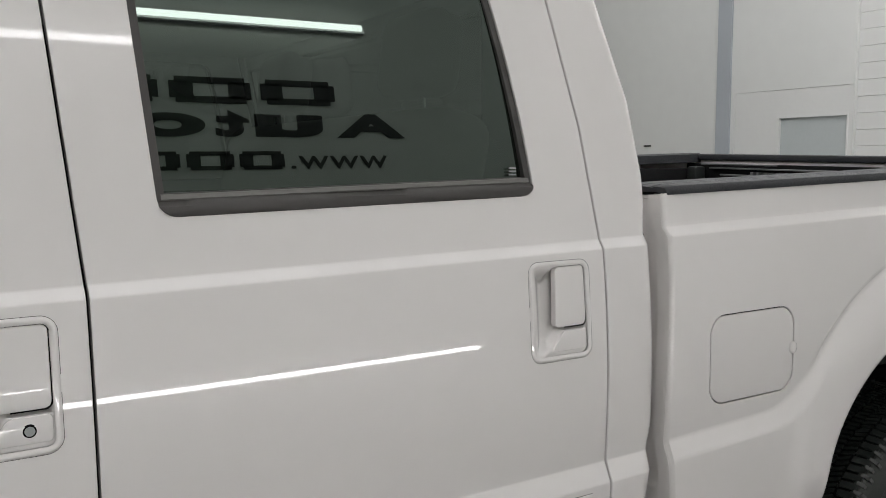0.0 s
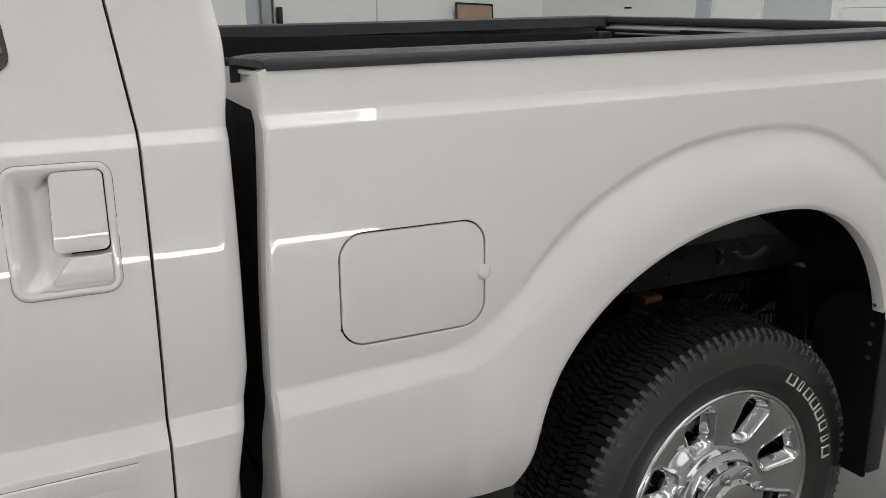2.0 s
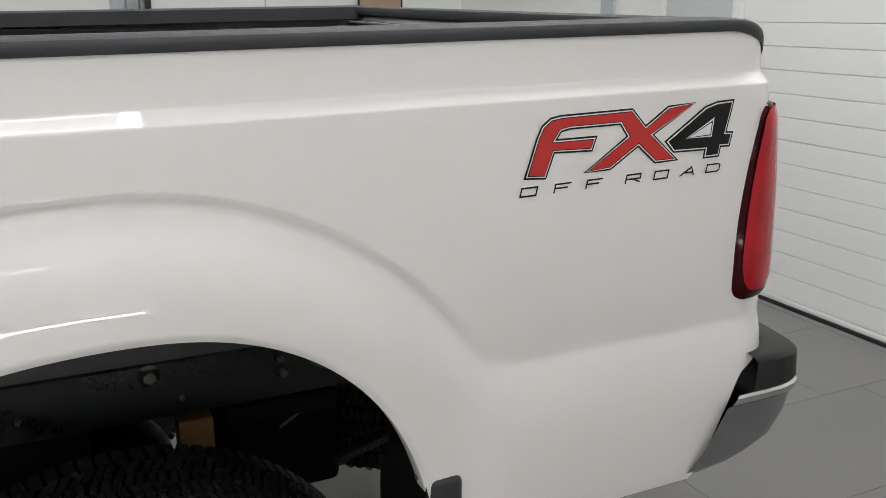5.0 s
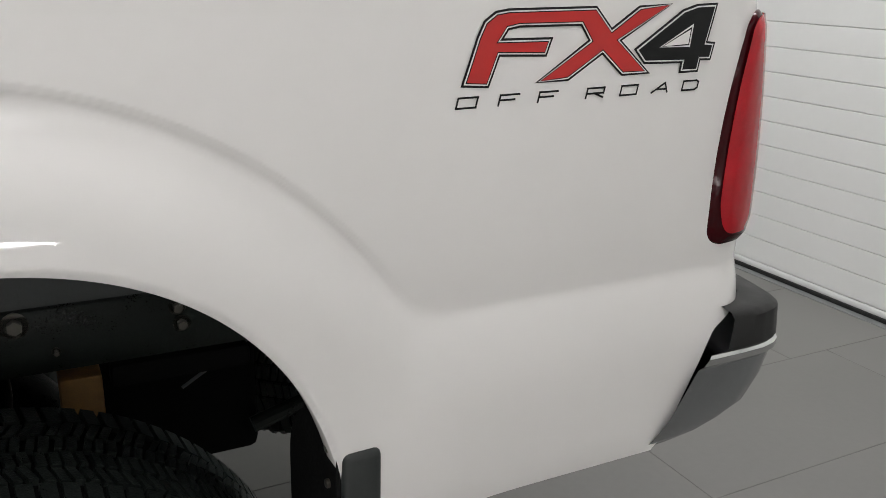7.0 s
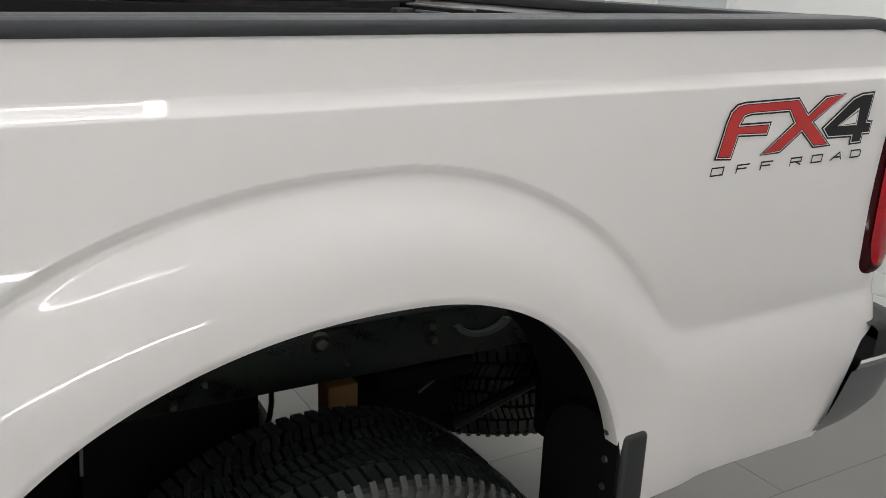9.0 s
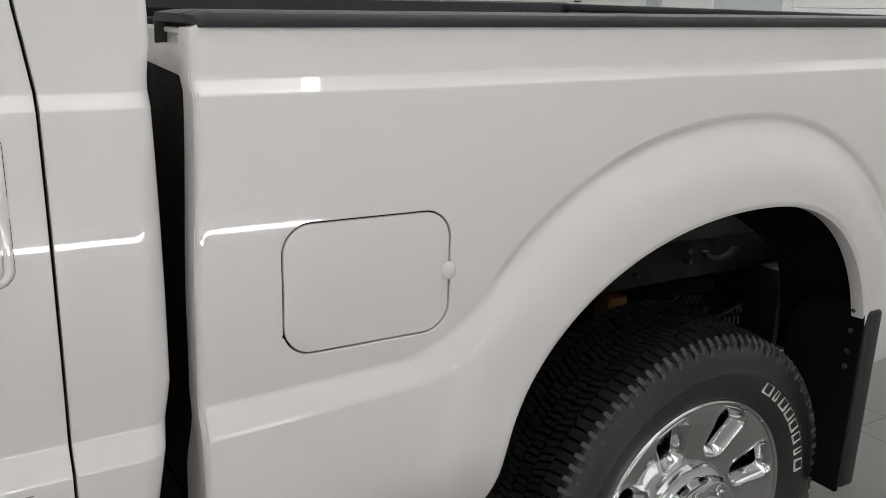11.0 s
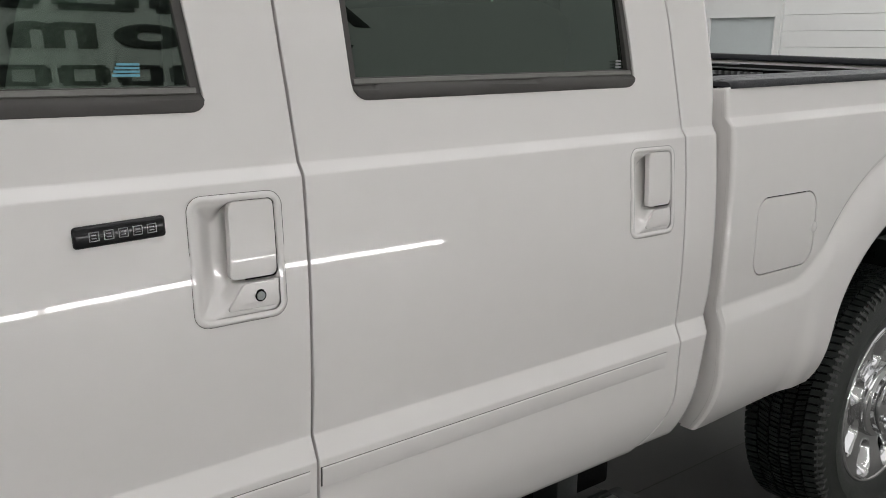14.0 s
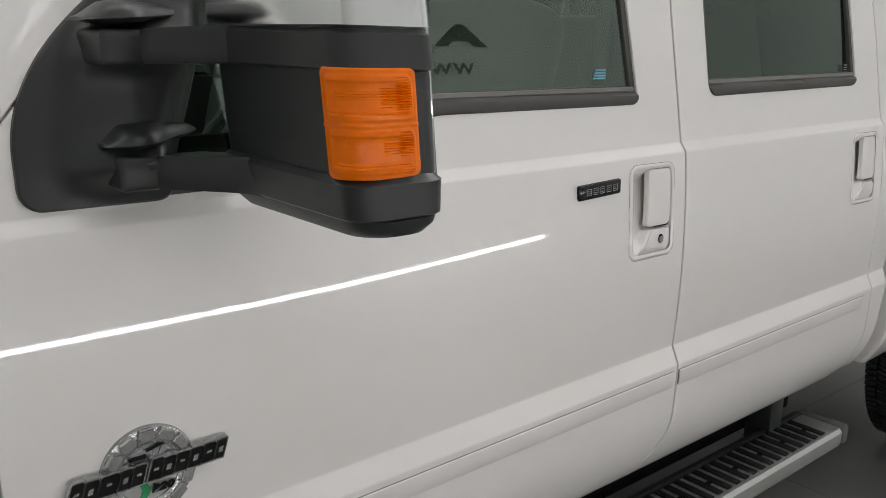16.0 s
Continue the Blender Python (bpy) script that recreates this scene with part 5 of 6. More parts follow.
# windows: seals and glass
def window(owner, gfun, x0, x1, z0, z1, glassmat, frame_w, sill_h, sill_fun, label, lean=0.0):
    nx, nz = round((x1 - x0) / 0.007), round((z1 - z0) / 0.007)
    cols = [[(x0 + (x1 - x0) * i / nx, z0 + (z1 - z0) * j / nz) for j in range(nz + 1)] for i in range(nx + 1)]

    def inner(x, z):
        return max(gfun(x, z) + frame_w, sill_fun(x) + sill_h - z)

    def seal_y(x, z):
        h = z - sill_fun(x)
        out = -0.005
        if h < sill_h * 0.66:
            out = 0.006 * math.sin(math.pi * min(1.0, max(0.0, h / (sill_h * 0.66)))) ** 0.5 - 0.001
        return on_cab(x, z, out)

    part("weatherstrip", cut_grid(cols, lambda x, z: min(-gfun(x, z) - 0.0012, inner(x, z)), seal_y, 0.007, lip=0.012, edge=0.001), SEAL, owner, "dark grey rubber window seal")
    rings = []
    for k in range(81):
        x = x0 + (x1 - x0) * (0.02 + 0.96 * k / 80)
        za, zb = sill_fun(x) + sill_h * 0.72, sill_fun(x) + sill_h * 1.02
        if gfun(x, zb) < -0.004:
            rings.append([on_cab(x, za, -0.004), on_cab(x, za + 0.002, -0.0015), on_cab(x, zb - 0.002, -0.0025), on_cab(x, zb, -0.007)])
    part("belt_strip", loft(bmesh.new(), rings, closed=False), BELT, owner, "grey belt strip under the glass")
    part("window_glass", cut_grid(cols, lambda x, z: -gfun(x, z) - 0.004, lambda x, z: on_cab(x, z, -0.010 - (0.003 if lean else 0.0) + lean * (z - 1.65)), 0.007), glassmat, owner, label)


window(rear_door, rwin_g, -2.12, -1.375, 1.445, 1.90, GL_REAR, 0.013, 0.034, lambda x: 1.457 + 0.0195 * (x + 2.05), "dark tinted privacy glass", 0.024)
window(front_door, fwin_g, -3.36, -2.295, 1.345, 1.90, GL_FRONT, 0.014, 0.034, lambda x: fwin_bottom(x), "lightly tinted side glass")


# door handles
def handle(owner, hx, lock):
    cx, dz = hx
    zc = 1.2425 + dz
    # raised bezel
    nx, nz = 60, 74
    cols = [[(cx - 0.082 + 0.164 * i / nx, 1.142 + dz + 0.201 * j / nz) for j in range(nz + 1)] for i in range(nx + 1)]

    def ring(x, z):
        g = handle_g(x, z, cx, dz)
        return on_cab(x, z, 0.0034 * math.sqrt(max(0.0, 1 - (g / 0.0052) ** 2)) - 0.0004)

    bez = part("handle_bezel", cut_grid(cols, lambda x, z: min(0.0048 - handle_g(x, z, cx, dz), handle_g(x, z, cx, dz) + 0.0048), ring, 0.0028), PAINT, owner)
    bm = bmesh.new()
    lines = []
    for grow in (0.0051, 0.0058):
        row = []
        for px, pz, a0 in ((1, 1, 0), (-1, 1, 90), (-1, -1, 180), (1, -1, 270)):
            for k in range(9):
                a = radians(a0 + 90 * k / 8)
                x = cx + px * (0.0662 - 0.017) + (0.017 + grow) * math.cos(a)
                z = zc + pz * (0.0875 - 0.017) + (0.017 + grow) * math.sin(a)
                row.append(bm.verts.new(on_cab(x, z, 0.0012)))
        lines.append(row)
    for k in range(len(lines[0])):
        q = (k + 1) % len(lines[0])
        bm.faces.new((lines[0][k], lines[1][k], lines[1][q], lines[0][q]))
    part("bezel_seam", bm, SEAL, owner, smooth=0)

    # dished pocket with a shelf under the paddle
    def dish(x, z):
        g = -handle_g(x, z, cx, dz) - 0.0042
        near = smooth01((x - cx + 0.03) / 0.03)
        d = 0.024 * smooth01(g / (0.034 - 0.024 * near))
        low = smooth01((1.2090 + dz - z) / 0.005) * smooth01((x - (cx - 0.020) + 0.75 * (1.19 + dz - z)) / 0.016)
        d = d * (1 - low) + 0.0034 * low
        return on_cab(x, z, -d - 0.0005)

    part("handle_pocket", cut_grid(cols, lambda x, z: -handle_g(x, z, cx, dz) - 0.0040, dish, 0.0028), PAINT, owner)

    # pull paddle
    def pad_g(x, z):
        return rounded((x - cx - 0.0575, cx - 0.0105 - x - 0.04 * (1.27 + dz - z), z - 1.3225 - dz, 1.2125 + dz - z), 0.008)

    cols2 = [[(cx - 0.024 + 0.084 * i / 34, 1.208 + dz + 0.116 * j / 46) for j in range(47)] for i in range(35)]
    part("pull_paddle", cut_grid(cols2, lambda x, z: -pad_g(x, z), lambda x, z: on_cab(x, z, 0.0010 - 0.5 * (x - cx - 0.02) ** 2 - 1.0 * max(0.0, 1.245 + dz - z) ** 2 * 2), 0.0026, lip=0.012, edge=0.0014), PAINT, owner)
    # dark rim round the paddle, painting the shade of its gap
    cols4 = [[(cx + 0.004 + 0.064 * i / 32, 1.2070 + dz + 0.124 * j / 50) for j in range(51)] for i in range(33)]
    part("paddle_gap", cut_grid(cols4, lambda x, z: min(0.0034 - pad_g(x, z), x - cx - 0.008, z - 1.2095 - dz), lambda x, z: on_cab(x, z, -0.0022), 0.0024), DARK, owner)

    # lower pad
    def low_g(x, z):
        return rounded((x - cx - 0.0585, cx - 0.004 - x - 0.75 * (1.19 + dz - z), z - 1.2030 - dz, 1.1670 + dz - z), 0.006)

    cols3 = [[(cx - 0.034 + 0.098 * i / 38, 1.160 + dz + 0.048 * j / 20) for j in range(21)] for i in range(39)]
    part("lower_pad", cut_grid(cols3, lambda x, z: -low_g(x, z), lambda x, z: on_cab(x, z, 0.0004 - 4.0 * (z - 1.186 - dz) ** 2), 0.0026, lip=0.004, edge=0.0008), PAINT, owner)
    if lock:
        yy = soft_y(cx, 1.184)
        turn_ = Matrix.Rotation(radians(90), 4, "X")
        part("lock_ring", add_cyl(bmesh.new(), 0.0096, 0.008, Matrix.Translation((cx + 0.030, yy + 0.0030, 1.184)) @ turn_, seg=28, bev=0.001), DARK, owner)
        part("lock_cylinder", add_cyl(bmesh.new(), 0.0080, 0.010, Matrix.Translation((cx + 0.030, yy + 0.0030, 1.184)) @ turn_, seg=28, bev=0.0015), GREYM, owner, "round metal door lock")
    return bez


handle(front_door, HF, True)
handle(rear_door, HR, False)

# keypad
KX, KZ = -2.443, 1.2995
ky = soft_y(KX, KZ)
part("keypad", box_bm(-0.0595, 0.0595, -0.006, 0.004, -0.0145, 0.0145, bev=0.005, seg=3, m=Matrix.Translation((KX, ky, KZ)) @ Matrix.Rotation(radians(-2.4), 4, "Y")), GLOSSBLK, front_door, "black five-button keypad")
for k in range(5):
    m = Matrix.Translation((KX, ky - 0.0062, KZ)) @ Matrix.Rotation(radians(-2.4), 4, "Y")
    x = -0.034 + 0.0185 * k
    bm = bmesh.new()
    for a in ((-0.0062, 0.0062, -0.0062, -0.0052), (-0.0062, 0.0062, 0.0052, 0.0062), (-0.0062, -0.0052, -0.0052, 0.0052), (0.0052, 0.0062, -0.0052, 0.0052), (-0.003, 0.003, -0.0028, -0.0016), (-0.003, 0.003, 0.0014, 0.0026)):
        add_box(bm, x + a[0], x + a[1], -0.0006, 0.0004, a[2], a[3], m=m)
    part("key_mark", bm, GREYM, front_door, smooth=0)


# body side mouldings on the doors
def moulding(x0, x1, owner):
    rings = []
    n = 60
    for k in range(n + 1):
        x = x0 + (x1 - x0) * k / n
        e = min(1.0, (x1 - x) / 0.03 + 0.02) if x1 > -2 else 1.0
        zt, zb = line_l2(x) - 0.0125, line_l2(x) - 0.052
        ring = []
        for q, o in ((0.0, -0.004), (0.010, 0.0016), (0.05, 0.0030), (0.25, 0.0034), (0.55, 0.0026), (0.85, 0.0011), (1.0, -0.0012)):
            z = zt + (zb - zt) * q
            ring.append((x, soft_y(x, z) - o * e, z))
        rings.append(ring)
    strip = part("moulding", loft(bmesh.new(), rings), PAINT, owner)
    # thin darker strips: the moulding's shadow gaps drawn in colour
    rings = []
    for k in range(n + 1):
        x = x0 + (x1 - x0) * k / n
        zt = line_l2(x) - 0.0125
        rings.append([(x, soft_y(x, zt) + a, zt + b) for a, b in ((0.001, 0.0009), (-0.0006, 0.0009), (-0.0006, -0.0003), (0.001, -0.0003))])
    part("joint", loft(bmesh.new(), rings), BELT, strip)
    if x0 > -2.5:
        zt = line_l2(x0) - 0.0125
        part("joint", box_bm(x0 - 0.0022, x0 + 0.0004, soft_y(x0, zt) - 0.0010, soft_y(x0, zt) + 0.004, zt - 0.032, zt + 0.001), SEAL, strip, smooth=0)
    return strip


moulding(-2.164, -1.29, rear_door)
moulding(-3.44, -2.186, front_door)

for ob in (rear_door, front_door, corner, pillar, fender):
    mirror(ob)

# running board
step = empty("running_board", "bright running board with black ribbed tread", "running board")
del step["category"]
step.parent = truck
SX0, SX1, SY0, SY1, SZ = -3.35, -1.285, -0.004, 0.120, 0.490
rings = []
for x in (SX0, SX1):
    rings.append([(x, SY0, SZ - 0.055), (x, SY0 - 0.004, SZ - 0.045), (x, SY0 - 0.004, SZ - 0.012), (x, SY0 + 0.004, SZ - 0.002), (x, SY0 + 0.016, SZ), (x, SY1 - 0.006, SZ), (x, SY1, SZ - 0.006), (x, SY1, SZ - 0.05)])
part("board", loft(bmesh.new(), rings), BARM, step, "bright aluminium board")
part("inner_edge", box_bm(SX0, SX1, SY1, SY1 + 0.018, SZ - 0.05, SZ + 0.006, bev=0.004), PLASTIC, step)
for x0, x1 in ((SX1, SX1 + 0.045), (SX0 - 0.045, SX0)):
    part("end_cap", box_bm(x0, x1, SY0 - 0.006, SY1 + 0.018, SZ - 0.058, SZ + 0.004, bev=0.012, seg=3), WORN, step)
rib_me = None
k = 0
x = SX1 - 0.085
while x > SX0 + 0.06:
    if rib_me is None:
        ob = part("tread_rib", box_bm(-0.0105, 0.0105, SY0 + 0.012, SY1 - 0.008, 0.0, 0.005, bev=0.0015, seg=2), RUBBER, step)
        rib_me = ob.data
    else:
        ob = new("tread_rib", rib_me)
        ob.parent = step
    ob.location = (x, 0, SZ)
    if k % 3 == 0:
        part("stud", box_bm(x - 0.0245, x - 0.0160, 0.050, 0.062, SZ, SZ + 0.004), RUBBER, step, smooth=0)
    k += 1
    x -= 0.0405
for x in (-1.45, -2.35, -3.15):
    bm = box_bm(x - 0.035, x + 0.035, 0.11, 0.19, SZ - 0.045, 0.72, bev=0.008)
    part("hanger", bm, PLASTIC, step)
part("sill_panel", box_bm(-3.40, -1.20, 0.20, 0.24, 0.46, 0.68, bev=0.01), DARK, truck)

# ----- tow mirror -----
mir = empty("tow_mirror", "black telescoping tow mirror with amber marker", "mirror")
del mir["category"]
mir.parent = truck


def rrect(x0, x1, y0, y1, r, z, n=5):
    pts = []
    for cx, cy, a0 in ((x1 - r, y1 - r, 0), (x0 + r, y1 - r, 90), (x0 + r, y0 + r, 180), (x1 - r, y0 + r, 270)):
        for k in range(n + 1):
            a = radians(a0 + 90 * k / n)
            pts.append((cx + r * math.cos(a), cy + r * math.sin(a), z))
    return pts


HX0, HX1, HY0, HY1 = -3.208, -3.092, -0.322, -0.032
lo = [(1.362, 0.030), (1.366, 0.012), (1.376, 0.004), (1.384, 0.002)]
part("lower_shell", loft(bmesh.new(), [rrect(HX0 + d + 0.004, HX1 - d, HY0 + d, HY1 - d, 0.035, z) for z, d in lo]), PLASTIC, mir, "black mirror lower shell")
part("lower_band", loft(bmesh.new(), [rrect(HX0 + d, HX1 - d, HY0 + d, HY1 - d, 0.030, z) for z, d in ((1.384, 0.004), (1.387, 0.0), (1.421, -0.002), (1.428, 0.004))]), PLASTIC, mir)
part("centre_panel", loft(bmesh.new(), [rrect(HX0 + 0.006, HX1, HY0 + 0.006, HY1 - 0.005, 0.028, z) for z in (1.428, 1.527)]), PLASTIC, mir)
part("upper_band", loft(bmesh.new(), [rrect(HX0 + d, HX1 - d, HY0 + d, HY1 - d, 0.030, z) for z, d in ((1.527, 0.004), (1.530, -0.002), (1.562, 0.0), (1.566, 0.004))]), PLASTIC, mir)
part("chrome_cap", loft(bmesh.new(), [rrect(HX0 + d - 0.002, HX1 - d, HY0 + d, HY1 - d, 0.030, z) for z, d in ((1.566, 0.004), (1.569, 0.0), (1.68, 0.004), (1.735, 0.016), (1.748, 0.030), (1.752, 0.05))]), CAPM, mir, "chrome mirror cap")
part("mirror_glass", box_bm(HX1 - 0.001, HX1 + 0.004, HY0 + 0.025, HY1 - 0.02, 1.40, 1.72, bev=0.002), CHROME, mir)


# amber lamp wrapped round the outer front corner
def lamp_outline(s, z):
    return rounded((s - 0.111, 0.012 - s, z - 1.5305, 1.4275 - z + 0.02 * s), 0.006)


def lamp_point(s, z, out):
    """s runs along the front face, round the corner, then along the outer face."""
    r = 0.030
    flat = 0.020
    cx, cy = HX0 + r, HY0 + r
    if s < flat:
        return Vector((HX0 - out, HY0 + r + flat - s, z))
    a = (s - flat) / r
    if a < math.pi / 2:
        return Vector((cx - (r + out) * math.cos(a), cy - (r + out) * math.sin(a), z))
    return Vector((cx + (s - flat - r * math.pi / 2), HY0 - out, z))


cols = [[(-0.002 + 0.128 * i / 96, 1.424 + 0.112 * j / 90) for j in range(91)] for i in range(97)]
WINDOWS = ((1.484, 1.524), (1.434, 1.473))


def bead(q, at, wide):
    return max(0.0, 1 - abs(q - at) / wide)


def lamp_relief(s, z):
    """Nested raised frames round two windows, with fine ribs inside them and along the rear edge."""
    o = 0.0035
    for z0, z1 in WINDOWS:
        q = -rounded((s - 0.106, 0.018 - s, z - z1, z0 - z), 0.006)
        if q > -0.003:
            o += 0.0016 * bead(q, 0.0, 0.0022) + 0.0018 * smooth01(q / 0.003) - 0.0020 * smooth01((q - 0.0045) / 0.0018) + 0.0009 * bead(q, 0.0075, 0.0014)
        if q > 0.0095:
            o += (0.0006 if s > 0.070 else 0.0003) * math.sin(z * 2600)
        if s > 0.090 and q > 0.0:
            o += 0.0009 * math.sin(z * 2600)
    return o + 0.0012 * bead(z, 1.4785, 0.0022)


part("marker_lamp", cut_grid(cols, lambda s, z: -lamp_outline(s, z), lambda s, z: lamp_point(s, z, lamp_relief(s, z)), 0.00125, lip=0.006, edge=0.001, lip_dir=(0.6, 0.6, 0)), AMBER, mir, "amber marker lamp with two ribbed windows", smooth=50)


# sail base on the door, and the two arms
def sail_keep(x, z):
    return -rounded((-3.410 + 3.3 * max(0.0, z - 1.42) ** 2 - x, x + 3.235 - 0.35 * max(0, z - 1.40), 1.362 - z, z - 1.70), 0.022)


cols = [[(-3.425 + 0.32 * i / 50, 1.35 + 0.36 * j / 56) for j in range(57)] for i in range(51)]
part("sail", cut_grid(cols, sail_keep, lambda x, z: on_cab(x, z, 0.010 + (0.034 + 0.040 * math.exp(-((z - 1.548) / 0.028) ** 2) + 0.040 * math.exp(-((z - 1.412) / 0.028) ** 2)) * smooth01((x + 3.40) / 0.12) * smooth01(sail_keep(x, z) / 0.05)), 0.0065, lip=0.03, edge=0.003), PLASTIC, mir, "black mirror sail")


def fin(x0, x1, y0, depth, z, thick, name):
    """A flat shroud that tapers to a point along the arm."""
    rings = []
    for k in range(17):
        u = k / 16
        x = x0 + (x1 - x0) * u
        h = thick * (1 - u ** 2.2) ** 0.6 * (0.10 + 0.90 * smooth01(u / 0.22)) + 0.0015
        d = depth * (0.75 + 0.25 * math.sin(math.pi * min(1, u * 1.6))) * (1 - 0.75 * u ** 3)
        zz = z + 0.010 * u
        rings.append([(x, y0 - d * (1 - math.cos(a)) / 2 * 1.0, zz + h * math.sin(a) * (0.9 if math.sin(a) > 0 else 0.35)) for a in [2 * math.pi * q / 16 for q in range(16)]])
    return part(name, loft(bmesh.new(), rings), PLASTIC, mir)


for z0, z1, h0, h1, xk in ((1.522, 1.561, 1.529, 1.573, -3.309), (1.384, 1.424, 1.384, 1.427, -3.297)):
    part("arm_knuckle", box_bm(xk - 0.026, xk + 0.024, -0.034, 0.05, z0, z1, bev=0.007, seg=3), PLASTIC, mir)
    rings = []
    for k in range(11):
        q = k / 10
        x = xk + 0.006 + (HX0 + 0.001 - xk - 0.006) * smooth01(q)
        y = -0.010 - 0.120 * q
        a, b = z0 + (h0 - z0) * q + 0.002 * (1 - q), z1 + (h1 - z1) * q - 0.002 * (1 - q)
        rings.append([(x, y, a + 0.006), (x + 0.004, y, a), (x + 0.075, y, a), (x + 0.08, y, a + 0.006), (x + 0.08, y, b - 0.006), (x + 0.075, y, b), (x + 0.004, y, b), (x, y, b - 0.006)])
    part("arm", loft(bmesh.new(), rings), PLASTIC, mir)
fin(-3.345, -3.218, 0.045, 0.085, 1.570, 0.020, "arm_shroud")
fin(-3.333, -3.205, 0.045, 0.085, 1.434, 0.022, "arm_shroud")

# the housing leans forward towards its top
for ob in mir.children:
    if ob.name.split(".")[0] in ("lower_shell", "lower_band", "centre_panel", "upper_band", "chrome_cap", "mirror_glass", "marker_lamp", "lamp_window"):
        for v in ob.data.vertices:
            v.co.x += 0.105 * (1.405 - v.co.z)

# ----- engine badge on the front door -----
BX, BZ = -3.303, 1.026
by = soft_y(BX, BZ) - 0.002
at_badge = Matrix.Translation((BX, by, BZ))
badge = part("door_badge", revolve(bmesh.new(), [(0.038, 0.002), (0.039, -0.004), (0.042, -0.0060), (0.050, -0.0060), (0.053, -0.003), (0.056, -0.0025), (0.060, -0.0015), (0.0615, 0.003)], 64, at_badge), BADGE, front_door, "chrome gear-shaped badge")
for k in range(13):
    a = 2 * math.pi * (k + 0.3) / 13
    m = at_badge @ Matrix.Rotation(-a, 4, "Y")
    rings = []
    for y, g in ((0.0, 0.0), (-0.0075, 0.0), (-0.0092, 0.0016)):
        rings.append([m @ Vector(q) for q in ((0.044 + g, y, -0.0095 + g), (0.050, y, -0.0120 + g), (0.0590 - g, y, -0.0085 + g), (0.0590 - g, y, 0.0085 - g), (0.050, y, 0.0120 - g), (0.044 + g, y, 0.0095 - g))])
    part("badge_tooth", loft(bmesh.new(), rings), BADGE, badge, smooth=20)
    part("badge_rivet", add_cyl(bmesh.new(), 0.0014, 0.003, m @ Matrix.Translation((0.0405, -0.007, 0.012)) @ Matrix.Rotation(radians(90), 4, "X"), seg=8), CHROME, badge)
part("badge_disc", add_cyl(bmesh.new(), 0.042, 0.003, at_badge @ Matrix.Rotation(radians(90), 4, "X"), seg=40), SATIN, badge)
for k, (x0, x1) in enumerate(((-0.030, -0.008), (-0.027, -0.006), (-0.025, -0.003), (-0.022, -0.002))):
    z = 0.009 + 0.0062 * k
    part("badge_bar", box_bm(BX + x0, BX + x1, by - 0.0055, by - 0.001, BZ + z, BZ + z + 0.0038), GREYM if k % 2 else BLACKV, badge, smooth=0)
for q in (0.006, 0.014):
    part("badge_bar", box_bm(-0.0028, 0.0028, -0.0055, 0, -0.013, 0.013, m=Matrix.Translation((BX + q, by, BZ + 0.020)) @ Matrix.Rotation(radians(24), 4, "Y")), GREYM, badge, smooth=0)
part("badge_bar", box_bm(-0.012, 0.012, -0.0055, 0, -0.0018, 0.0018, m=Matrix.Translation((BX + 0.008, by, BZ + 0.033)) @ Matrix.Rotation(radians(-14), 4, "Y")), BLACKV, badge, smooth=0)
rings = []
for y in (-0.0015, -0.0045):
    rings.append([(BX + a, by + y, BZ + b) for a, b in ((-0.014, -0.034), (-0.010, -0.024), (-0.013, -0.014), (-0.004, -0.014), (0.001, -0.021), (-0.002, -0.029), (-0.007, -0.035))])
part("badge_leaf", loft(bmesh.new(), rings), GREEN, badge, smooth=0)
bm = text_bm("B20", 0.0135, 1.0, 0.25, 1.35, 0.001, 0.0006)
for v in bm.verts:
    v.co = Vector((BX + 0.001 + v.co.x, by - 0.0035 - v.co.z, BZ - 0.0285 + v.co.y))
part("badge_mark", bm, BLACKV, badge, smooth=0)

# slanted name plate: dark slanted blocks, each in a chrome edge
slant = Matrix.Translation((BX + 0.001, by - 0.008, BZ + 0.006)) @ Matrix.Rotation(radians(-1.5), 4, "Y")


def slab_of(outline, y0, y1):
    return loft(bmesh.new(), [[slant @ Vector((a + 0.33 * b, y, b)) for a, b in outline] for y in (y0, y1)])


x = -0.101
for k, wd in enumerate((0.0165, 0.0175, 0.0240, 0.0150, 0.0175, 0.0, 0.0165, 0.0160, 0.0175, 0.0180, 0.0175, 0.0150)):
    if not wd:
        x += 0.004
        continue
    high = 0.0165 if k in (0, 6) else 0.0142
    part("badge_block", slab_of([(x - 0.0010, -0.0150), (x + wd + 0.0010, -0.0150), (x + wd + 0.0010, high - 0.0025), (x + wd - 0.0015, high), (x + 0.0015, high), (x - 0.0010, high - 0.0025)], 0.004, -0.0045), BADGE, badge, smooth=0)
    part("block_face", slab_of([(x + 0.0012, -0.0124), (x + wd - 0.0012, -0.0124), (x + wd - 0.0012, high - 0.0040), (x + wd - 0.0030, high - 0.0022), (x + 0.0030, high - 0.0022), (x + 0.0012, high - 0.0040)], -0.004, -0.0056), BLACKV, badge, smooth=0)
    mid_x = x + wd * 0.5
    part("block_slot", slab_of([(mid_x - 0.0030, -0.0005 - 0.004 * (k % 2)), (mid_x + 0.0030, -0.0005 - 0.004 * (k % 2)), (mid_x + 0.0030, 0.0028), (mid_x - 0.0030, 0.0028)], -0.005, -0.0062), BADGE, badge, smooth=0)
    x += wd + 0.0004

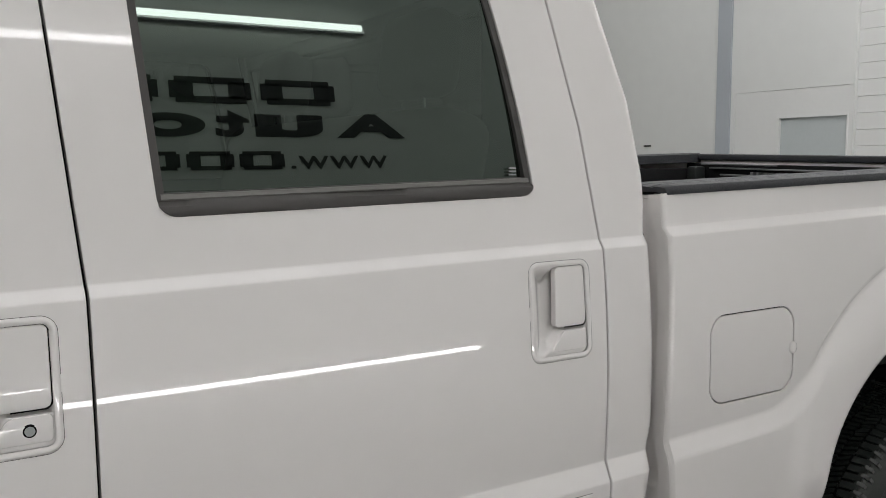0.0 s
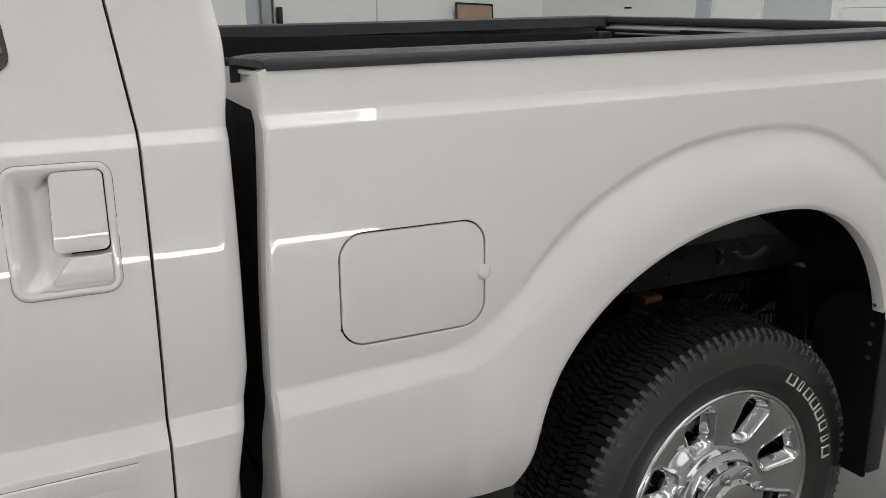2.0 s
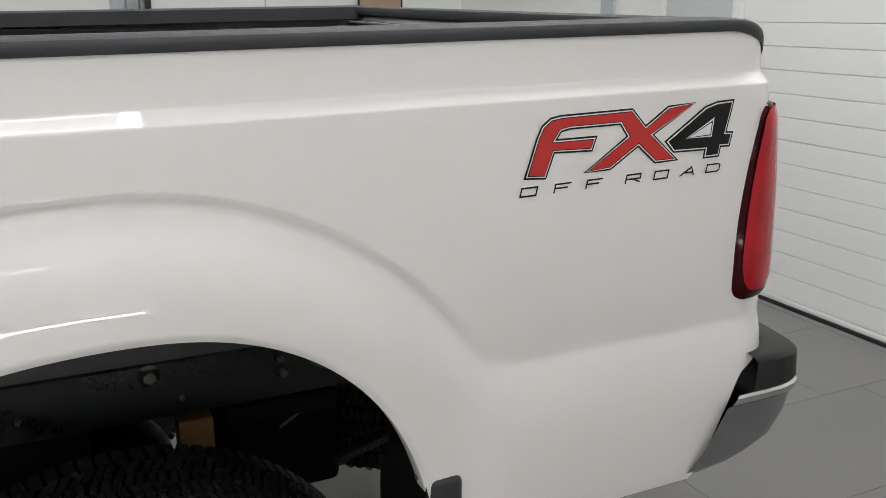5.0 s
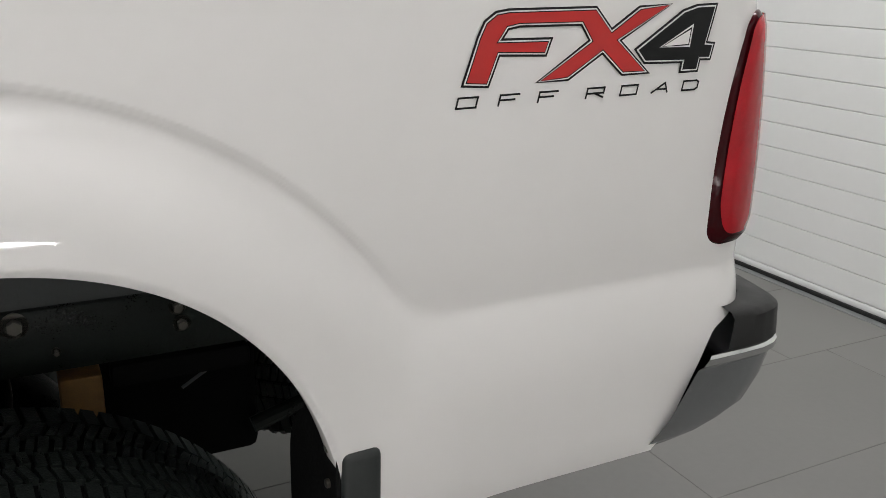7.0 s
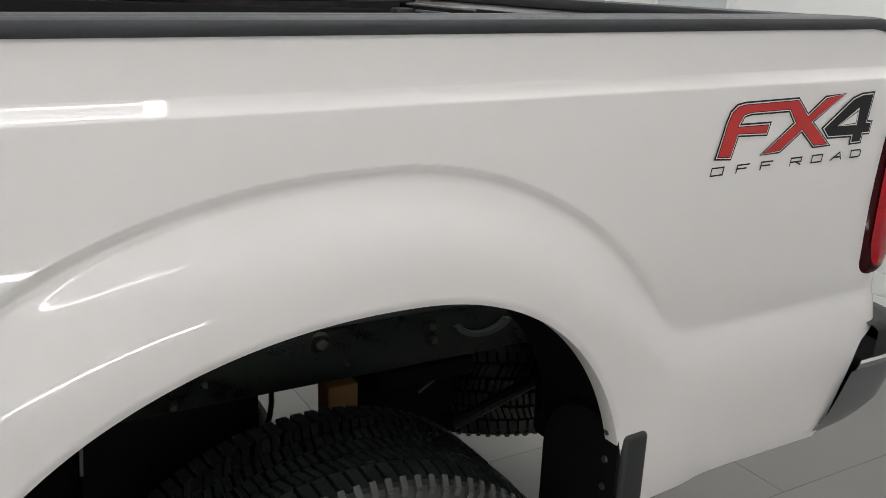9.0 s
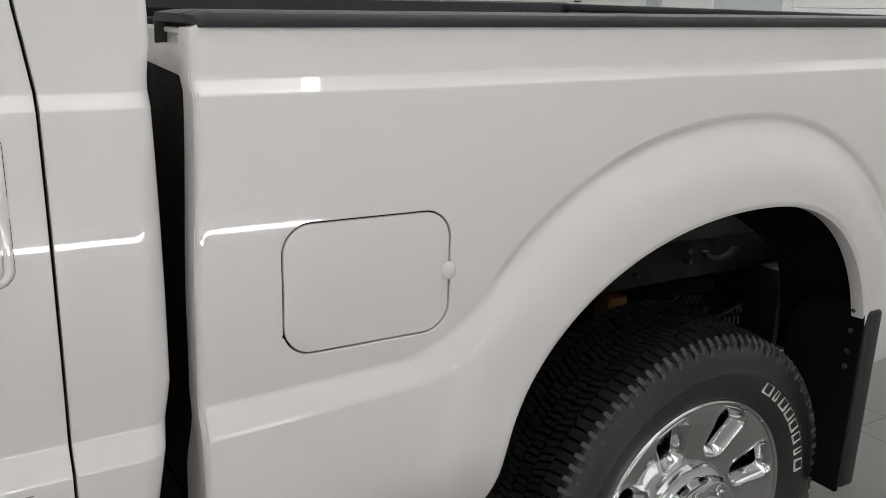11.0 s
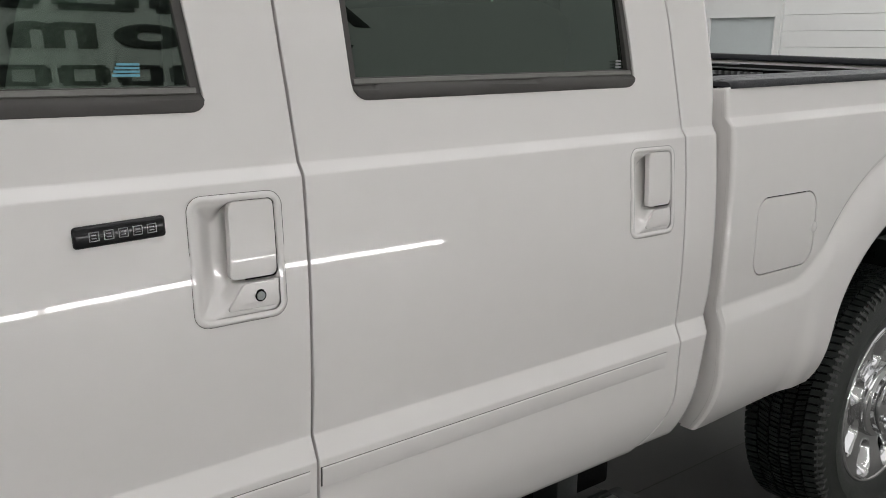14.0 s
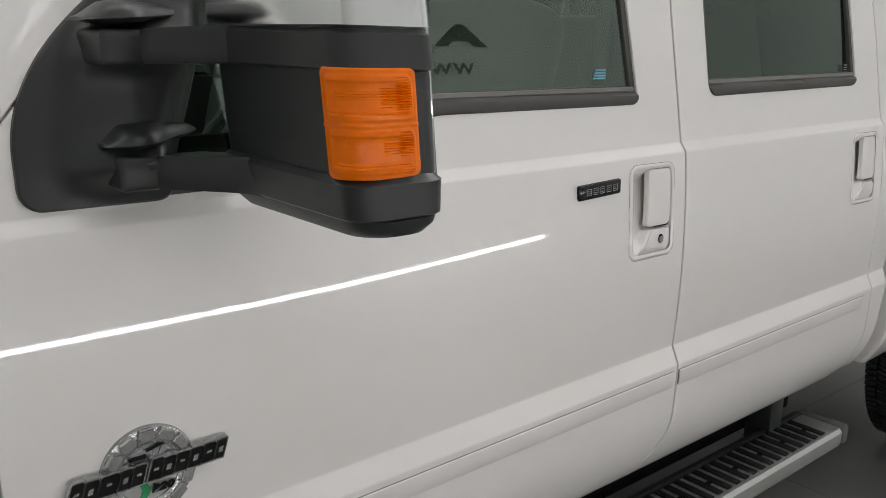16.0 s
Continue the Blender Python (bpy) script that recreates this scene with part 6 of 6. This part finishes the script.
# window stickers
for k in range(4):
    part("window_sticker", box_bm(-2.424 + 0.002 * k, -2.388, soft_y(-2.4, 1.505) + 0.0085, soft_y(-2.4, 1.505) + 0.0095, 1.4950 + 0.0048 * k, 1.4982 + 0.0048 * k), CYAN, front_door, smooth=0)
bm = bmesh.new()
for k in range(3):
    add_box(bm, -1.437, -1.421, soft_y(-1.43, 1.515) + 0.0085, soft_y(-1.43, 1.515) + 0.0095, 1.508 + 0.006 * k, 1.511 + 0.006 * k)
part("window_mark", bm, GREYM, rear_door, smooth=0)


# ----- interior -----
def seat(x, y0, y1, heads, name, label):
    st = empty(name, label, "seat")
    del st["category"]
    st.parent = truck
    part("cushion", box_bm(x - 0.50, x - 0.02, y0, y1, 0.88, 1.06, bev=0.05, seg=3), SEAT, st)
    part("backrest", box_bm(-0.085, 0.085, y0, y1, 0.0, 0.66, bev=0.06, seg=4, m=Matrix.Translation((x, 0, 1.00)) @ Matrix.Rotation(radians(13), 4, "Y")), SEAT, st)
    for yc in heads:
        part("headrest", box_bm(-0.055, 0.055, yc - 0.13, yc + 0.13, 0.0, 0.20, bev=0.045, seg=4, m=Matrix.Translation((x + 0.16, 0, 1.68)) @ Matrix.Rotation(radians(8), 4, "Y")), SEAT, st)
        for q in (-0.05, 0.05):
            part("post", add_cyl(bmesh.new(), 0.007, 0.10, Matrix.Translation((x + 0.158, yc + q, 1.665)), seg=10), CHROME, st)


seat(-2.42, 0.30, 0.86, (0.58,), "front_seat", "grey leather front seat")
seat(-2.42, 1.14, 1.70, (1.42,), "front_seat", "grey leather front seat")
seat(-1.52, 0.28, 1.72, (0.55, 1.45), "rear_bench", "grey leather rear bench")
part("dashboard", box_bm(-3.42, -2.98, 0.18, 1.82, 1.05, 1.36, bev=0.06, seg=3), TRIMIN, truck)
bm = bmesh.new()
ringm = Matrix.Translation((-2.88, 0.58, 1.28)) @ Matrix.Rotation(radians(-65), 4, "Y")
sweep(bm, [ringm @ Vector((0.19 * math.cos(2 * math.pi * k / 32), 0.19 * math.sin(2 * math.pi * k / 32), 0)) for k in range(33)], 0.016, 10)
part("steering_wheel", bm, TRIMIN, truck)
part("door_card", box_bm(-3.40, -1.30, 0.10, 0.14, 0.80, 1.42, bev=0.01), TRIMIN, truck)
part("door_card", box_bm(-3.40, -1.30, 1.86, 1.90, 0.80, 1.42, bev=0.01), TRIMIN, truck)
part("mid_pillar", box_bm(-2.33, -2.12, 0.10, 0.15, 1.42, 1.91, bev=0.02), TRIMIN, truck)
part("mid_pillar", box_bm(-2.33, -2.12, 1.85, 1.90, 1.42, 1.91, bev=0.02), TRIMIN, truck)
